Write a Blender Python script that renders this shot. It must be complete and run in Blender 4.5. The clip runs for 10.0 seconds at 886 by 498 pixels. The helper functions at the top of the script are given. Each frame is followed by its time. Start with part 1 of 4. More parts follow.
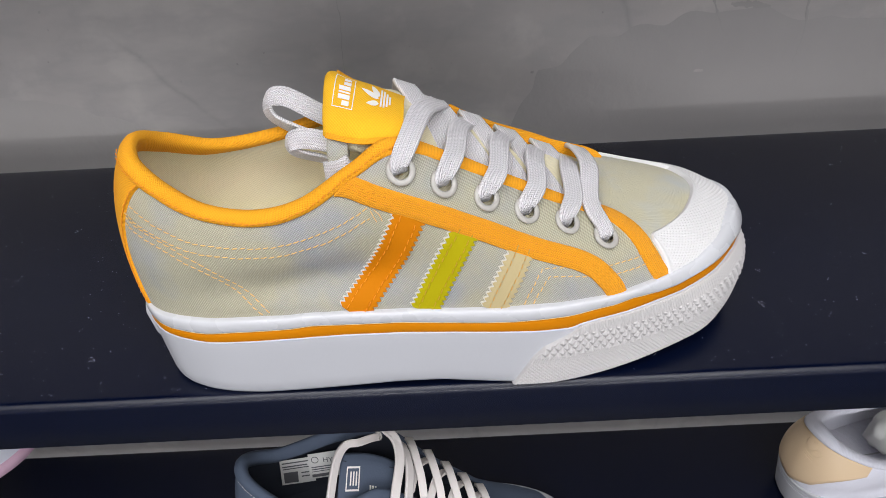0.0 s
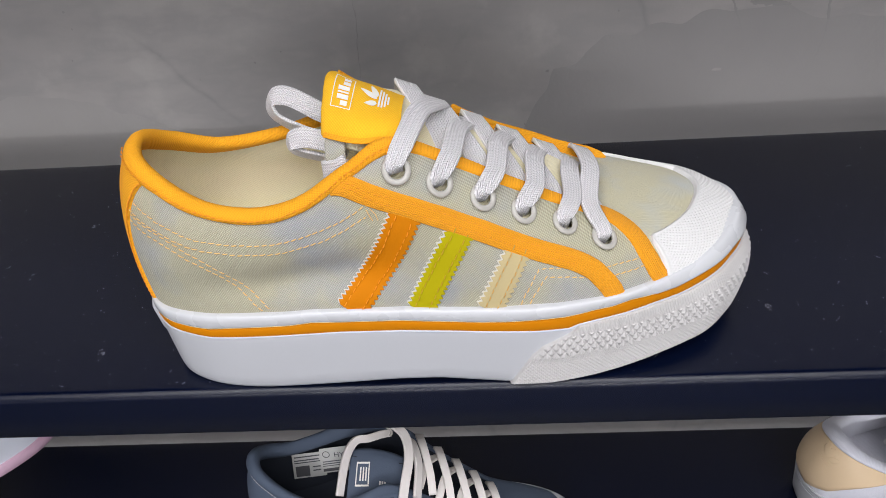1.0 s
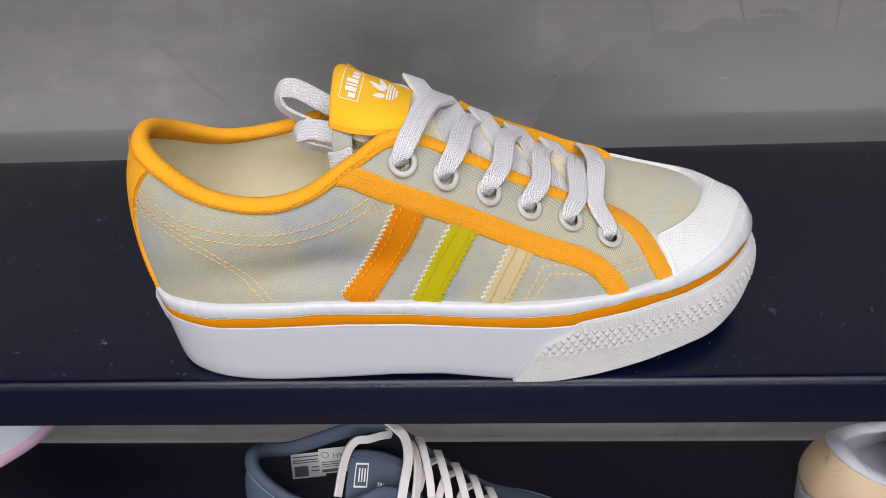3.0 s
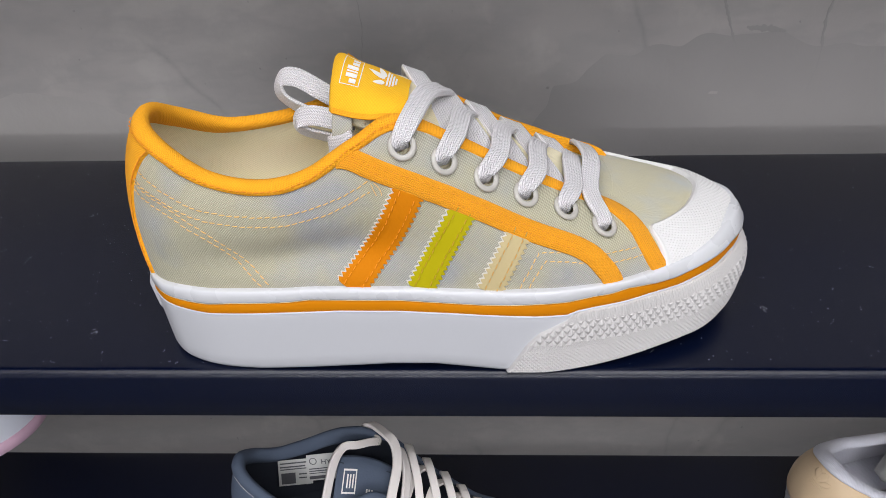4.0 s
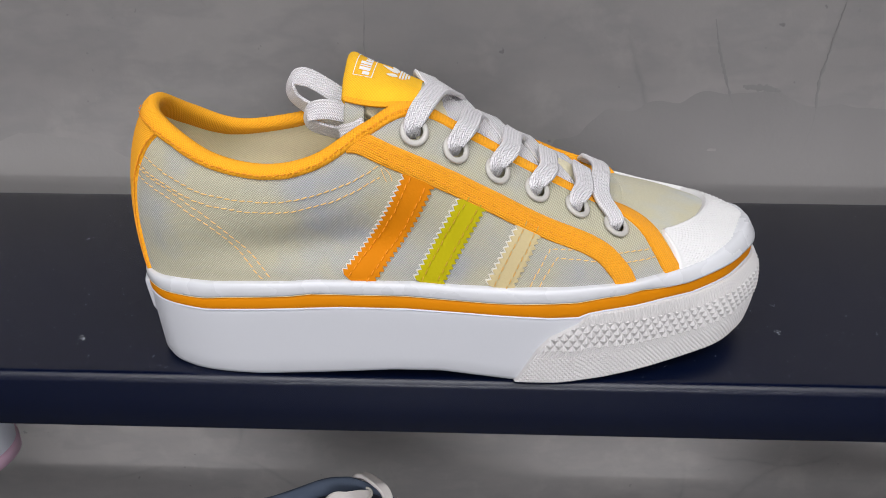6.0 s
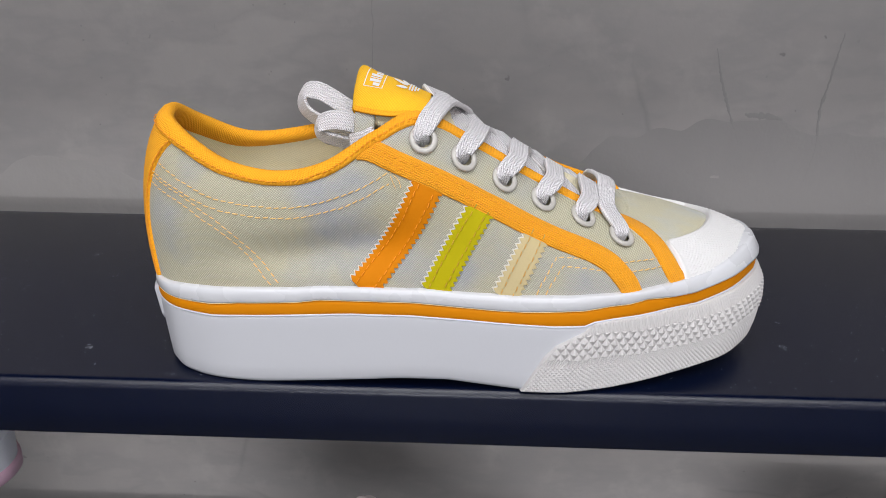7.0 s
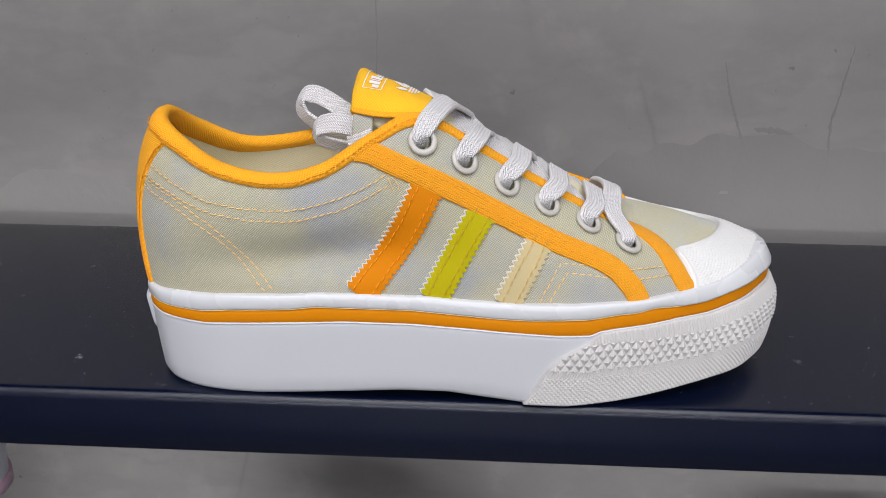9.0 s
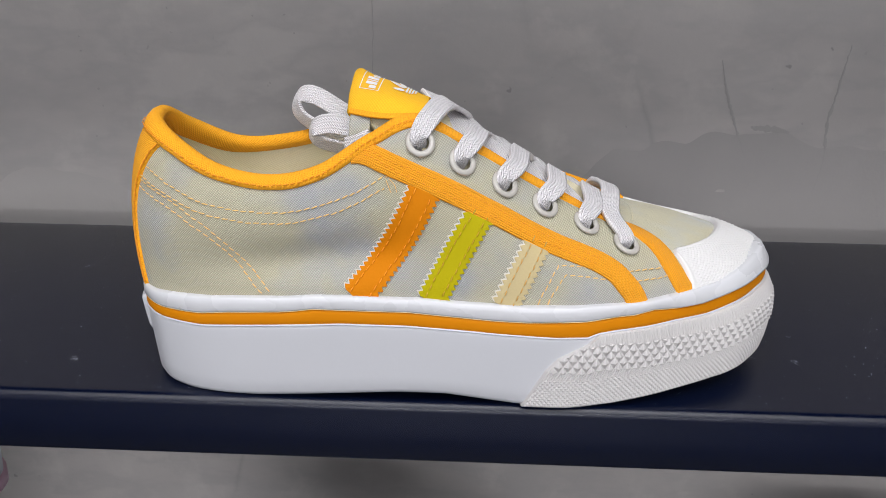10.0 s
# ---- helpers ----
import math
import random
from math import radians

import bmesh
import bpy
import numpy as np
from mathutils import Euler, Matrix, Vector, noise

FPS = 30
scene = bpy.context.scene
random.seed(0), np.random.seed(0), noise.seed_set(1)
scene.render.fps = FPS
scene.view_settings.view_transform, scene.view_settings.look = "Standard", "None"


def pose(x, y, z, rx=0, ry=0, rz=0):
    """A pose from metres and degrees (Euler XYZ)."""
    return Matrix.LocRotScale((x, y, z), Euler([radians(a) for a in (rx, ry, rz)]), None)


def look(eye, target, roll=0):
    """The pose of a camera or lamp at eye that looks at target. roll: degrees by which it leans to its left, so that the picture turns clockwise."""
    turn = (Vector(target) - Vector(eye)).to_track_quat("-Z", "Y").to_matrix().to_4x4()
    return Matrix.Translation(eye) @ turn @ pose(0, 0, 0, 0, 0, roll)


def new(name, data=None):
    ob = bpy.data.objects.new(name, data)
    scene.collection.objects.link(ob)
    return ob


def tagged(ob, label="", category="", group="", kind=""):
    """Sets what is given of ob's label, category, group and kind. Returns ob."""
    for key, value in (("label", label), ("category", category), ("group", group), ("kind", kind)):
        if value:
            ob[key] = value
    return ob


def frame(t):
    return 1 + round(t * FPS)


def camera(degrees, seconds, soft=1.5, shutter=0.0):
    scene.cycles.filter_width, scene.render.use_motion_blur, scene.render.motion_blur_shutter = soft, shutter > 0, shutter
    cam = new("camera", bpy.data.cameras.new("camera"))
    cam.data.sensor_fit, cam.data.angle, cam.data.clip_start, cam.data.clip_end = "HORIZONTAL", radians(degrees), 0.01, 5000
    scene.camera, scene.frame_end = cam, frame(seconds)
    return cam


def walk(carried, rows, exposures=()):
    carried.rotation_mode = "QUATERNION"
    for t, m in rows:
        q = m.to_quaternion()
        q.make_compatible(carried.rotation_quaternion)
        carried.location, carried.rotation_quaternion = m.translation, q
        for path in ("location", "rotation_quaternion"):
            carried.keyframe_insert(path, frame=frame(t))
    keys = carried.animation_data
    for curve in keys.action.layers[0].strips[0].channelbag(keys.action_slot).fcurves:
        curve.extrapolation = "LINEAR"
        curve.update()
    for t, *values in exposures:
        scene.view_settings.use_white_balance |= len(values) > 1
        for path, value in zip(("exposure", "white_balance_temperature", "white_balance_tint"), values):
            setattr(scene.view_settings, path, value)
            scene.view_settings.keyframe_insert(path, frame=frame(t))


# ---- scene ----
cam = camera(62.5, 10.0, soft=.75)
PATH = [
    (0, (0.006, -0.086, 0.245), (-0.011, 1.539, -0.92), -3.2),
    (0.5, (0.014, -0.087, 0.247), (-0.051, 1.535, -0.922), -3.9),
    (1, (0.02, -0.087, 0.246), (-0.081, 1.534, -0.921), -4.3),
    (1.5, (0.021, -0.088, 0.246), (-0.098, 1.533, -0.92), -4.4),
    (2, (0.02, -0.088, 0.246), (-0.105, 1.535, -0.917), -4.2),
    (3.5, (0.018, -0.096, 0.234), (-0.072, 1.562, -0.88), -2.4),
    (4, (0.015, -0.103, 0.226), (-0.057, 1.584, -0.847), -1.6),
    (4.5, (0.014, -0.107, 0.214), (-0.046, 1.615, -0.802), -1.0),
    (5, (0.011, -0.111, 0.205), (-0.04, 1.65, -0.743), -0.5),
    (5.5, (0.009, -0.114, 0.192), (-0.036, 1.68, -0.69), -0.0),
    (7, (0.006, -0.126, 0.171), (-0.051, 1.739, -0.548), 0.7),
    (7.5, (0.007, -0.128, 0.166), (-0.058, 1.75, -0.52), 0.7),
    (8, (0.009, -0.125, 0.163), (-0.065, 1.76, -0.501), 0.7),
    (8.5, (0.009, -0.122, 0.161), (-0.071, 1.766, -0.495), 0.6),
    (9, (0.009, -0.119, 0.16), (-0.071, 1.77, -0.494), 0.7),
    (9.5, (0.008, -0.116, 0.161), (-0.066, 1.77, -0.499), 0.7),
    (10, (0.008, -0.117, 0.162), (-0.059, 1.768, -0.504), 0.8),
]
walk(cam, [(t, look(eye, target, roll)) for t, eye, target, roll in PATH])

# ---- light: assumed rows of ceiling panels, unseen, in front of the shelves ----
FRONT, BACK, WALL = .147, .375, .465       # shelf front, shelf back, wall face
FLOOR, CEIL = -1.20, 1.75
scene.view_settings.exposure = 0.0
world = bpy.data.worlds.new("world")
scene.world = world
world.use_nodes = True
world.node_tree.nodes["Background"].inputs[0].default_value = (.9, .92, 1, 1)
world.node_tree.nodes["Background"].inputs[1].default_value = .05


def panel_light(x, y, w, d, watts):
    data = bpy.data.lights.new("ceiling_panel_light", "AREA")
    data.shape, data.size, data.size_y, data.energy = "RECTANGLE", w, d, watts
    data.color = (.966, .962, 1)
    ob = new("ceiling_panel_light", data)
    ob.location = (x, y, CEIL - .03)
    return tagged(ob, "bright white ceiling panel lamp, assumed and out of view", "lamp", "ceiling panels")


# unseen panels, placed and powered to suit the shoe, wall and lower gap
panel_light(0, -.78, 2.4, .9, 42)
panel_light(.1, -1.78, 3.6, .62, 36)
panel_light(-.2, -4.4, 5.0, .9, 50)
panel_light(0, -6.4, 5.2, 1.2, 130)
panel_light(.2, -8.7, 5.2, 1.6, 700)


# ---- materials ----
def links_of(name):
    m = bpy.data.materials.new(name)
    m.use_nodes = True
    t = m.node_tree
    return m, t, t.nodes["Principled BSDF"]


def node(t, kind, **kw):
    n = t.nodes.new(kind)
    for k, v in kw.items():
        if k in n.inputs:
            n.inputs[k].default_value = v
        elif k == "op":
            n.operation = v
        elif k == "blend":
            n.blend_type = v
        elif k == "bands":
            n.bands_direction = v
    return n


def tex(t, coords, kind="Object", scale=(1, 1, 1)):
    c = t.nodes.new("ShaderNodeTexCoord")
    m = t.nodes.new("ShaderNodeMapping")
    m.inputs["Scale"].default_value = scale
    t.links.new(c.outputs[kind], m.inputs[0])
    return m.outputs[0]


def mixed(t, fac, a, b, blend="MIX"):
    m = t.nodes.new("ShaderNodeMix")
    m.data_type, m.blend_type = "RGBA", blend
    for sock, val in ((m.inputs[0], fac), (m.inputs[6], a), (m.inputs[7], b)):
        if hasattr(val, "links"):
            t.links.new(val, sock)
        elif isinstance(val, (int, float)):
            sock.default_value = val
        else:
            sock.default_value = (*val, 1) if len(val) == 3 else val
    return m.outputs[2]


def math_node(t, op, a, b=None):
    m = t.nodes.new("ShaderNodeMath")
    m.operation = op
    for k, val in enumerate((a, b)):
        if val is None:
            continue
        if hasattr(val, "links"):
            t.links.new(val, m.inputs[k])
        else:
            m.inputs[k].default_value = val
    return m.outputs[0]


def ramp(t, fac, stops):
    r = t.nodes.new("ShaderNodeValToRGB")
    e = r.color_ramp.elements
    while len(e) < len(stops):
        e.new(.5)
    for k, (p, c) in enumerate(stops):
        e[k].position = p
        e[k].color = (*c, 1) if not isinstance(c, (int, float)) else (c, c, c, 1)
    t.links.new(fac, r.inputs[0])
    return r.outputs[0]


def noise_tex(t, vec, scale, detail=4, rough=.55):
    n = node(t, "ShaderNodeTexNoise", Scale=scale, Detail=detail, Roughness=rough)
    t.links.new(vec, n.inputs["Vector"])
    return n.outputs["Fac"]


def bumped(t, bsdf, height, dist, strength=1.0, normal=None):
    b = node(t, "ShaderNodeBump", Strength=strength, Distance=dist)
    t.links.new(height, b.inputs["Height"])
    if normal is not None:
        t.links.new(normal, b.inputs["Normal"])
    t.links.new(b.outputs[0], bsdf.inputs["Normal"])
    return b.outputs[0]


def sine(t, val, pitch):
    return math_node(t, "SINE", math_node(t, "MULTIPLY", val, 2 * math.pi / pitch))


def weave_material(name, base, other, pitch=.00075, patch=30, diag=0.0, rough=.85, dark=.62, depth=.00025, sheen=.25):
    """Woven cloth: warp and weft by the mesh's own run of threads (UV in metres), and cloudy dye."""
    m, t, b = links_of(name)
    uv = t.nodes.new("ShaderNodeTexCoord").outputs["UV"]
    sep = t.nodes.new("ShaderNodeSeparateXYZ")
    t.links.new(uv, sep.inputs[0])
    x, y = sep.outputs[0], sep.outputs[1]
    if diag:
        x = math_node(t, "ADD", x, math_node(t, "MULTIPLY", y, diag))
    w = math_node(t, "MULTIPLY", sine(t, x, pitch), sine(t, y, pitch))
    w = math_node(t, "ADD", math_node(t, "MULTIPLY", w, .5), .5)
    ob = tex(t, None, "Object")
    cloud = ramp(t, noise_tex(t, ob, patch, 3), [(.46, 0), (.70, 1)])
    fine = noise_tex(t, ob, 900, 3)
    col = mixed(t, cloud, base, other)
    col = mixed(t, math_node(t, "MULTIPLY", math_node(t, "SUBTRACT", 1, w), 1 - dark), col, (.02, .02, .02), "MIX")
    col = mixed(t, math_node(t, "MULTIPLY", fine, .25), col, (.9, .88, .8), "SOFT_LIGHT")
    t.links.new(col, b.inputs["Base Color"])
    b.inputs["Roughness"].default_value = rough
    b.inputs["Sheen Weight"].default_value = sheen
    h = math_node(t, "ADD", w, math_node(t, "MULTIPLY", fine, .5))
    bumped(t, b, h, depth)
    return m


def plain_material(name, base, rough=.5, grain=300, depth=.0001, vary=.12, metal=0.0, coat=0.0, big=14, spec=.5):
    """A surface with a faint grain and cloudy wear."""
    m, t, b = links_of(name)
    ob = tex(t, None, "Object")
    f, g = noise_tex(t, ob, grain, 3), noise_tex(t, ob, big, 4)
    col = mixed(t, math_node(t, "MULTIPLY", g, vary), base, tuple(c * .55 for c in base))
    t.links.new(col, b.inputs["Base Color"])
    r = math_node(t, "ADD", math_node(t, "MULTIPLY", g, .15), rough - .075)
    t.links.new(r, b.inputs["Roughness"])
    b.inputs["Metallic"].default_value = metal
    b.inputs["Coat Weight"].default_value = coat
    b.inputs["Specular IOR Level"].default_value = spec
    bumped(t, b, f, depth)
    return m


def lace_material(name, base, col_w=.0020, pitch=.00105, low=.42, rough=.7, depth=.00025):
    """Flat braid: herringbone in columns along the lace."""
    m, t, b = links_of(name)
    uv = t.nodes.new("ShaderNodeTexCoord").outputs["UV"]
    sep = t.nodes.new("ShaderNodeSeparateXYZ")
    t.links.new(uv, sep.inputs[0])
    x, y = sep.outputs[0], sep.outputs[1]
    zig = math_node(t, "PINGPONG", x, col_w / 2)
    w = sine(t, math_node(t, "ADD", y, math_node(t, "MULTIPLY", zig, 1.1)), pitch)
    rib = sine(t, x, col_w / 2)
    h = math_node(t, "ADD", math_node(t, "MULTIPLY", w, .5), math_node(t, "MULTIPLY", rib, .3))
    hh = math_node(t, "ADD", math_node(t, "MULTIPLY", h, .6), .5)
    col = mixed(t, hh, tuple(c * low for c in base), base)
    t.links.new(col, b.inputs["Base Color"])
    b.inputs["Roughness"].default_value = rough
    b.inputs["Sheen Weight"].default_value = .05
    bumped(t, b, h, depth)
    return m


def wall_material():
    """Trowelled grey plaster with dull and pale patches, fine cracks and pits."""
    m, t, b = links_of("grey_plaster")
    ob = tex(t, None, "Object")
    big = noise_tex(t, ob, 5.5, 5, .6)
    mid = noise_tex(t, ob, 22, 5, .6)
    fine = noise_tex(t, ob, 260, 3)
    stretch = tex(t, None, "Object", (3.5, 1, 9))
    streak = noise_tex(t, stretch, 2.3, 4, .6)
    col = ramp(t, big, [(.3, (0.422, 0.403, 0.389)), (.52, (0.477, 0.452, 0.435)), (.72, (0.541, 0.514, 0.490))])
    col = mixed(t, ramp(t, streak, [(.42, 0), (.5, .45), (.62, 0)]), col, (0.384, 0.370, 0.364))
    col = mixed(t, ramp(t, mid, [(.55, 0), (.72, .5)]), col, (0.580, 0.552, 0.524))
    vor = t.nodes.new("ShaderNodeTexVoronoi")
    vor.feature = "DISTANCE_TO_EDGE"
    vor.inputs["Scale"].default_value = 4.2
    nz = node(t, "ShaderNodeTexNoise", Scale=9.0, Detail=5.0)
    t.links.new(ob, nz.inputs["Vector"])
    warp = mixed(t, .035, ob, nz.outputs["Color"])
    t.links.new(warp, vor.inputs["Vector"])
    crack = ramp(t, vor.outputs["Distance"], [(0, 1), (.006, .5), (.014, 0)])
    where = ramp(t, noise_tex(t, ob, 7, 3), [(.5, 0), (.6, .8)])
    col = mixed(t, math_node(t, "MULTIPLY", math_node(t, "MULTIPLY", crack, where), .25), col, (.17, .16, .16))
    pit = ramp(t, noise_tex(t, ob, 95, 2), [(.74, 0), (.78, .5)])
    col = mixed(t, pit, col, (.18, .17, .17))
    t.links.new(col, b.inputs["Base Color"])
    t.links.new(ramp(t, mid, [(.3, .5), (.7, .68)]), b.inputs["Roughness"])
    h = math_node(t, "ADD", math_node(t, "MULTIPLY", mid, .7), math_node(t, "MULTIPLY", fine, .12))
    bumped(t, b, h, .0016, .5)
    return m


def shelf_material():
    """Blue-black powder-coated steel: orange-peel relief, dull dust film and lint specks."""
    m, t, b = links_of("powder_coat")
    ob = tex(t, None, "Object")
    peel = noise_tex(t, ob, 3000, 1)
    film = noise_tex(t, ob, 26, 5, .7)
    speck = ramp(t, noise_tex(t, ob, 420, 1), [(.80, 0), (.84, .25)])
    far = ramp(t, noise_tex(t, ob, 18, 3), [(.45, 0), (.62, 1)])
    dust = math_node(t, "MULTIPLY", speck, far)
    col = mixed(t, ramp(t, film, [(.4, 0), (.75, .5)]), (.0010, .0030, .0145), (.0026, .0050, .0175))
    col = mixed(t, dust, col, (.30, .31, .33))
    t.links.new(col, b.inputs["Base Color"])
    t.links.new(ramp(t, film, [(.3, .11), (.7, .17)]), b.inputs["Roughness"])
    b.inputs["Specular IOR Level"].default_value = .40
    bumped(t, b, peel, .00016, .6)
    return m


def glossy_plain(name, base, rough):
    m, t, b = links_of(name)
    b.inputs["Base Color"].default_value = (*base, 1)
    b.inputs["Roughness"].default_value = rough
    return m


M_WALL, M_SHELF = wall_material(), shelf_material()
M_CANVAS = weave_material("dyed_canvas", (.53, .503, .362), (.40, .42, .45), .0011, 24, dark=.52, depth=.00023, sheen=.1)
M_VAMP = weave_material("vamp_canvas", (.58, .54, .37), (.52, .54, .51), .0007, 34, dark=.72, depth=.00012)
M_LINING = weave_material("cream_lining", (.92, .83, .56), (.90, .82, .58), .0011, 20, dark=.84)
M_BIND = weave_material("orange_binding", (1.0, .41, .006), (.98, .375, .005), .0011, 30, diag=.5, sheen=0, dark=.84, depth=.00028)
M_TAPE = lace_material("orange_tape", (1.0, .40, .006), .0017, .00085, .80, .85, .00022)
M_LABEL = weave_material("yellow_orange_label", (1.0, .52, .010), (.99, .48, .008), .0015, 30, sheen=0, dark=.86, depth=.00030)
M_WHITE = plain_material("white_rubber", (.53, .537, .565), .42, 500, .00003, .05)
M_FOX = plain_material("glossy_white_rubber", (.62, .625, .645), .28, 90, .0002, .05, big=40)
M_TREAD = plain_material("matt_white_rubber", (.55, .532, .522), .55, 800, .00003, .08)
M_CAP = plain_material("pebbled_white_rubber", (.72, .71, .70), .42, 800, .00002, .05)
M_STRIPE = plain_material("orange_rubber", (.64, .215, .001), .65, 200, .00003, .1, spec=.12)
M_EDGE = plain_material("pale_yellow_rubber", (.84, .72, .40), .4, 300, .00002, .05)
M_LEATHER_O = plain_material("orange_leather", (.63, .20, .001), .7, 900, .00014, .2, spec=.12)
M_LEATHER_Y = plain_material("yellow_green_leather", (.45, .385, .003), .7, 900, .00014, .2, spec=.12)
M_LEATHER_C = plain_material("cream_leather", (.53, .43, .22), .55, 900, .00011, .2)
M_CUT = plain_material("pale_leather_edge", (.66, .63, .55), .7, 600, .0001, .1)
M_THREAD_G = plain_material("olive_orange_thread", (.56, .36, .02), .6, 1500, .0001, .2)
M_THREAD_C = plain_material("honey_thread", (.66, .38, .10), .6, 1500, .0001, .2)
M_THREAD = plain_material("cream_yellow_thread", (.78, .50, .18), .6, 1500, .0001, .2)
M_THREAD_O = plain_material("orange_thread", (.90, .32, .008), .6, 1500, .0001, .2)
M_EYELET = plain_material("enamelled_eyelet", (.47, .45, .41), .25, 300, .00002, .05)
M_LACE = lace_material("pinkish_white_braid", (.96, .93, .945), .0026, .00115, .72, .7, .0004)
M_LACE_C = plain_material("cream_lace", (.90, .84, .80), .7, 900, .0001, .1)
M_PRINT = glossy_plain("white_print", (.88, .85, .80), .5)
M_NAVY = plain_material("slate_blue_suede", (.085, .112, .165), .8, 600, .0002, .3)
M_NAVY_IN = plain_material("dark_navy_lining", (.028, .034, .050), .85, 500, .0002, .2)
M_TAN = plain_material("tan_leather", (.80, .60, .38), .5, 500, .00015, .15)
M_MESH = weave_material("lilac_white_mesh", (.84, .84, .93), (.80, .80, .90), .0012, 30, dark=.85)
M_PINK = plain_material("pink_rubber", (.72, .47, .60), .4, 300, .00003, .1)
M_ICE = plain_material("bluish_white_rubber", (.80, .83, .92), .4, 300, .00003, .05)
M_PAPER = plain_material("label_paper", (.62, .62, .60), .6, 300, .00002, .08)
M_CRACK = plain_material("crack_shadow", (.415, .398, .386), .9, 300, .0001, .2)
M_SKIM = plain_material("dark_plaster", (0.435, 0.415, 0.403), .6, 90, .0006, .35, big=9)
M_SKIM_PALE = plain_material("pale_plaster", (0.50, 0.478, 0.46), .6, 90, .0006, .35, big=9)
M_LINT = glossy_plain("lint", (.45, .46, .49), .8)
M_INK = glossy_plain("black_ink", (.10, .10, .11), .6)
M_ROOM = plain_material("shop_paint", (.27, .27, .275), .7, 60, .0002, .2, big=3)
M_FLOOR = plain_material("shop_floor", (.075, .076, .08), .45, 40, .0001, .3, big=4)


# ---- building blocks ----
def thing(name, place, label, category, group=""):
    e = new(name)
    e.location = place
    e.empty_display_size = .02
    return tagged(e, label, category, group)


def part(name, verts, faces, material, parent=None, label="", uvs=None, smooth=True):
    """One mesh object from arrays; uvs by vertex, in metres."""
    me = bpy.data.meshes.new(name)
    me.from_pydata([tuple(map(float, v)) for v in verts], [], [tuple(map(int, f)) for f in faces])
    me.materials.append(material)
    if smooth:
        me.shade_smooth()
    if uvs is not None:
        lay = me.uv_layers.new(name="UVMap")
        idx = np.empty(len(me.loops), dtype=np.int32)
        me.loops.foreach_get("vertex_index", idx)
        lay.data.foreach_set("uv", np.asarray(uvs, dtype=np.float32)[idx].ravel())
    ob = new(name, me)
    if parent is not None:
        ob.parent = parent
        ob.matrix_parent_inverse = Matrix.Translation(-parent.location)
    if label:
        ob["label"] = label
    return ob


def grid_faces(n, m, wrap_n=False, wrap_m=False, flip=False):
    i, j = np.meshgrid(np.arange(n if wrap_n else n - 1), np.arange(m if wrap_m else m - 1), indexing="ij")
    a, b = i * m + j, ((i + 1) % n) * m + j
    c, d = ((i + 1) % n) * m + (j + 1) % m, i * m + (j + 1) % m
    f = np.stack([a, b, c, d], -1).reshape(-1, 4)
    return f[:, ::-1] if flip else f


def sheet(name, pts, material, parent, label="", wrap_n=False, wrap_m=False, uv=None, flip=False, thick=0.0, smooth=True):
    """A part from a grid of places n x m x 3; thick adds a back side."""
    n, m, _ = pts.shape
    ob = part(name, pts.reshape(-1, 3), grid_faces(n, m, wrap_n, wrap_m, flip), material, parent, label, None if uv is None else uv.reshape(-1, 2), smooth)
    if thick:
        mod = ob.modifiers.new("thickness", "SOLIDIFY")
        mod.thickness, mod.offset = thick, -1
    return ob


def spline(pts, n):
    """Catmull-Rom through the rows of pts, n samples evenly along its length."""
    p = np.asarray(pts, float)
    p = np.vstack([2 * p[0] - p[1], p, 2 * p[-1] - p[-2]])
    out = []
    for i in range(1, len(p) - 2):
        for f in np.linspace(0, 1, 24, endpoint=False):
            a, b, c, d = p[i - 1:i + 3]
            out.append(.5 * (2 * b + (c - a) * f + (2 * a - 5 * b + 4 * c - d) * f * f + (3 * b - a - 3 * c + d) * f ** 3))
    out.append(p[-2])
    out = np.array(out)
    s = np.r_[0, np.cumsum(np.linalg.norm(np.diff(out, axis=0), axis=1))]
    q = np.linspace(0, s[-1], n)
    return np.stack([np.interp(q, s, out[:, k]) for k in range(p.shape[1])], -1)


def unit(a):
    return a / (np.linalg.norm(a, axis=-1, keepdims=True) + 1e-12)


def strap(name, pts, normals, width, thick, material, parent, label="", n=60, taper=None):
    """A flat lace or tape along places, lying with the given normals; rounded edges."""
    both = spline(np.hstack([pts, np.asarray(normals) * .01]), n)
    p, nn = both[:, :3], unit(both[:, 3:])
    tan = unit(np.gradient(p, axis=0))
    side = unit(np.cross(nn, tan))
    nn = unit(np.cross(tan, side))
    w = np.full(n, width) if taper is None else width * np.interp(np.linspace(0, 1, n), *taper)
    sec = [(-.5, 0), (-.47, .38), (-.36, .5), (-.12, .5), (.12, .5), (.36, .5), (.47, .38), (.5, 0), (.47, -.38), (.36, -.5), (0, -.5), (-.36, -.5), (-.47, -.38)]
    g = np.stack([p + side * (w * a)[:, None] + nn * (thick * b * (1 + .5 * (abs(a) > .45))) for a, b in sec], 1)
    s = np.r_[0, np.cumsum(np.linalg.norm(np.diff(p, axis=0), axis=1))]
    uv = np.stack([np.stack([a * w, s], -1) for a, b in sec], 1)
    ob = sheet(name, g, material, parent, label, wrap_m=True, uv=uv)
    k = len(sec)
    me = ob.data
    bm = bmesh.new()
    bm.from_mesh(me)
    bm.verts.ensure_lookup_table()
    for ring in (range(k), range((n - 1) * k, n * k)):
        bm.faces.new([bm.verts[i] for i in ring])
    bm.to_mesh(me)
    bm.free()
    return ob


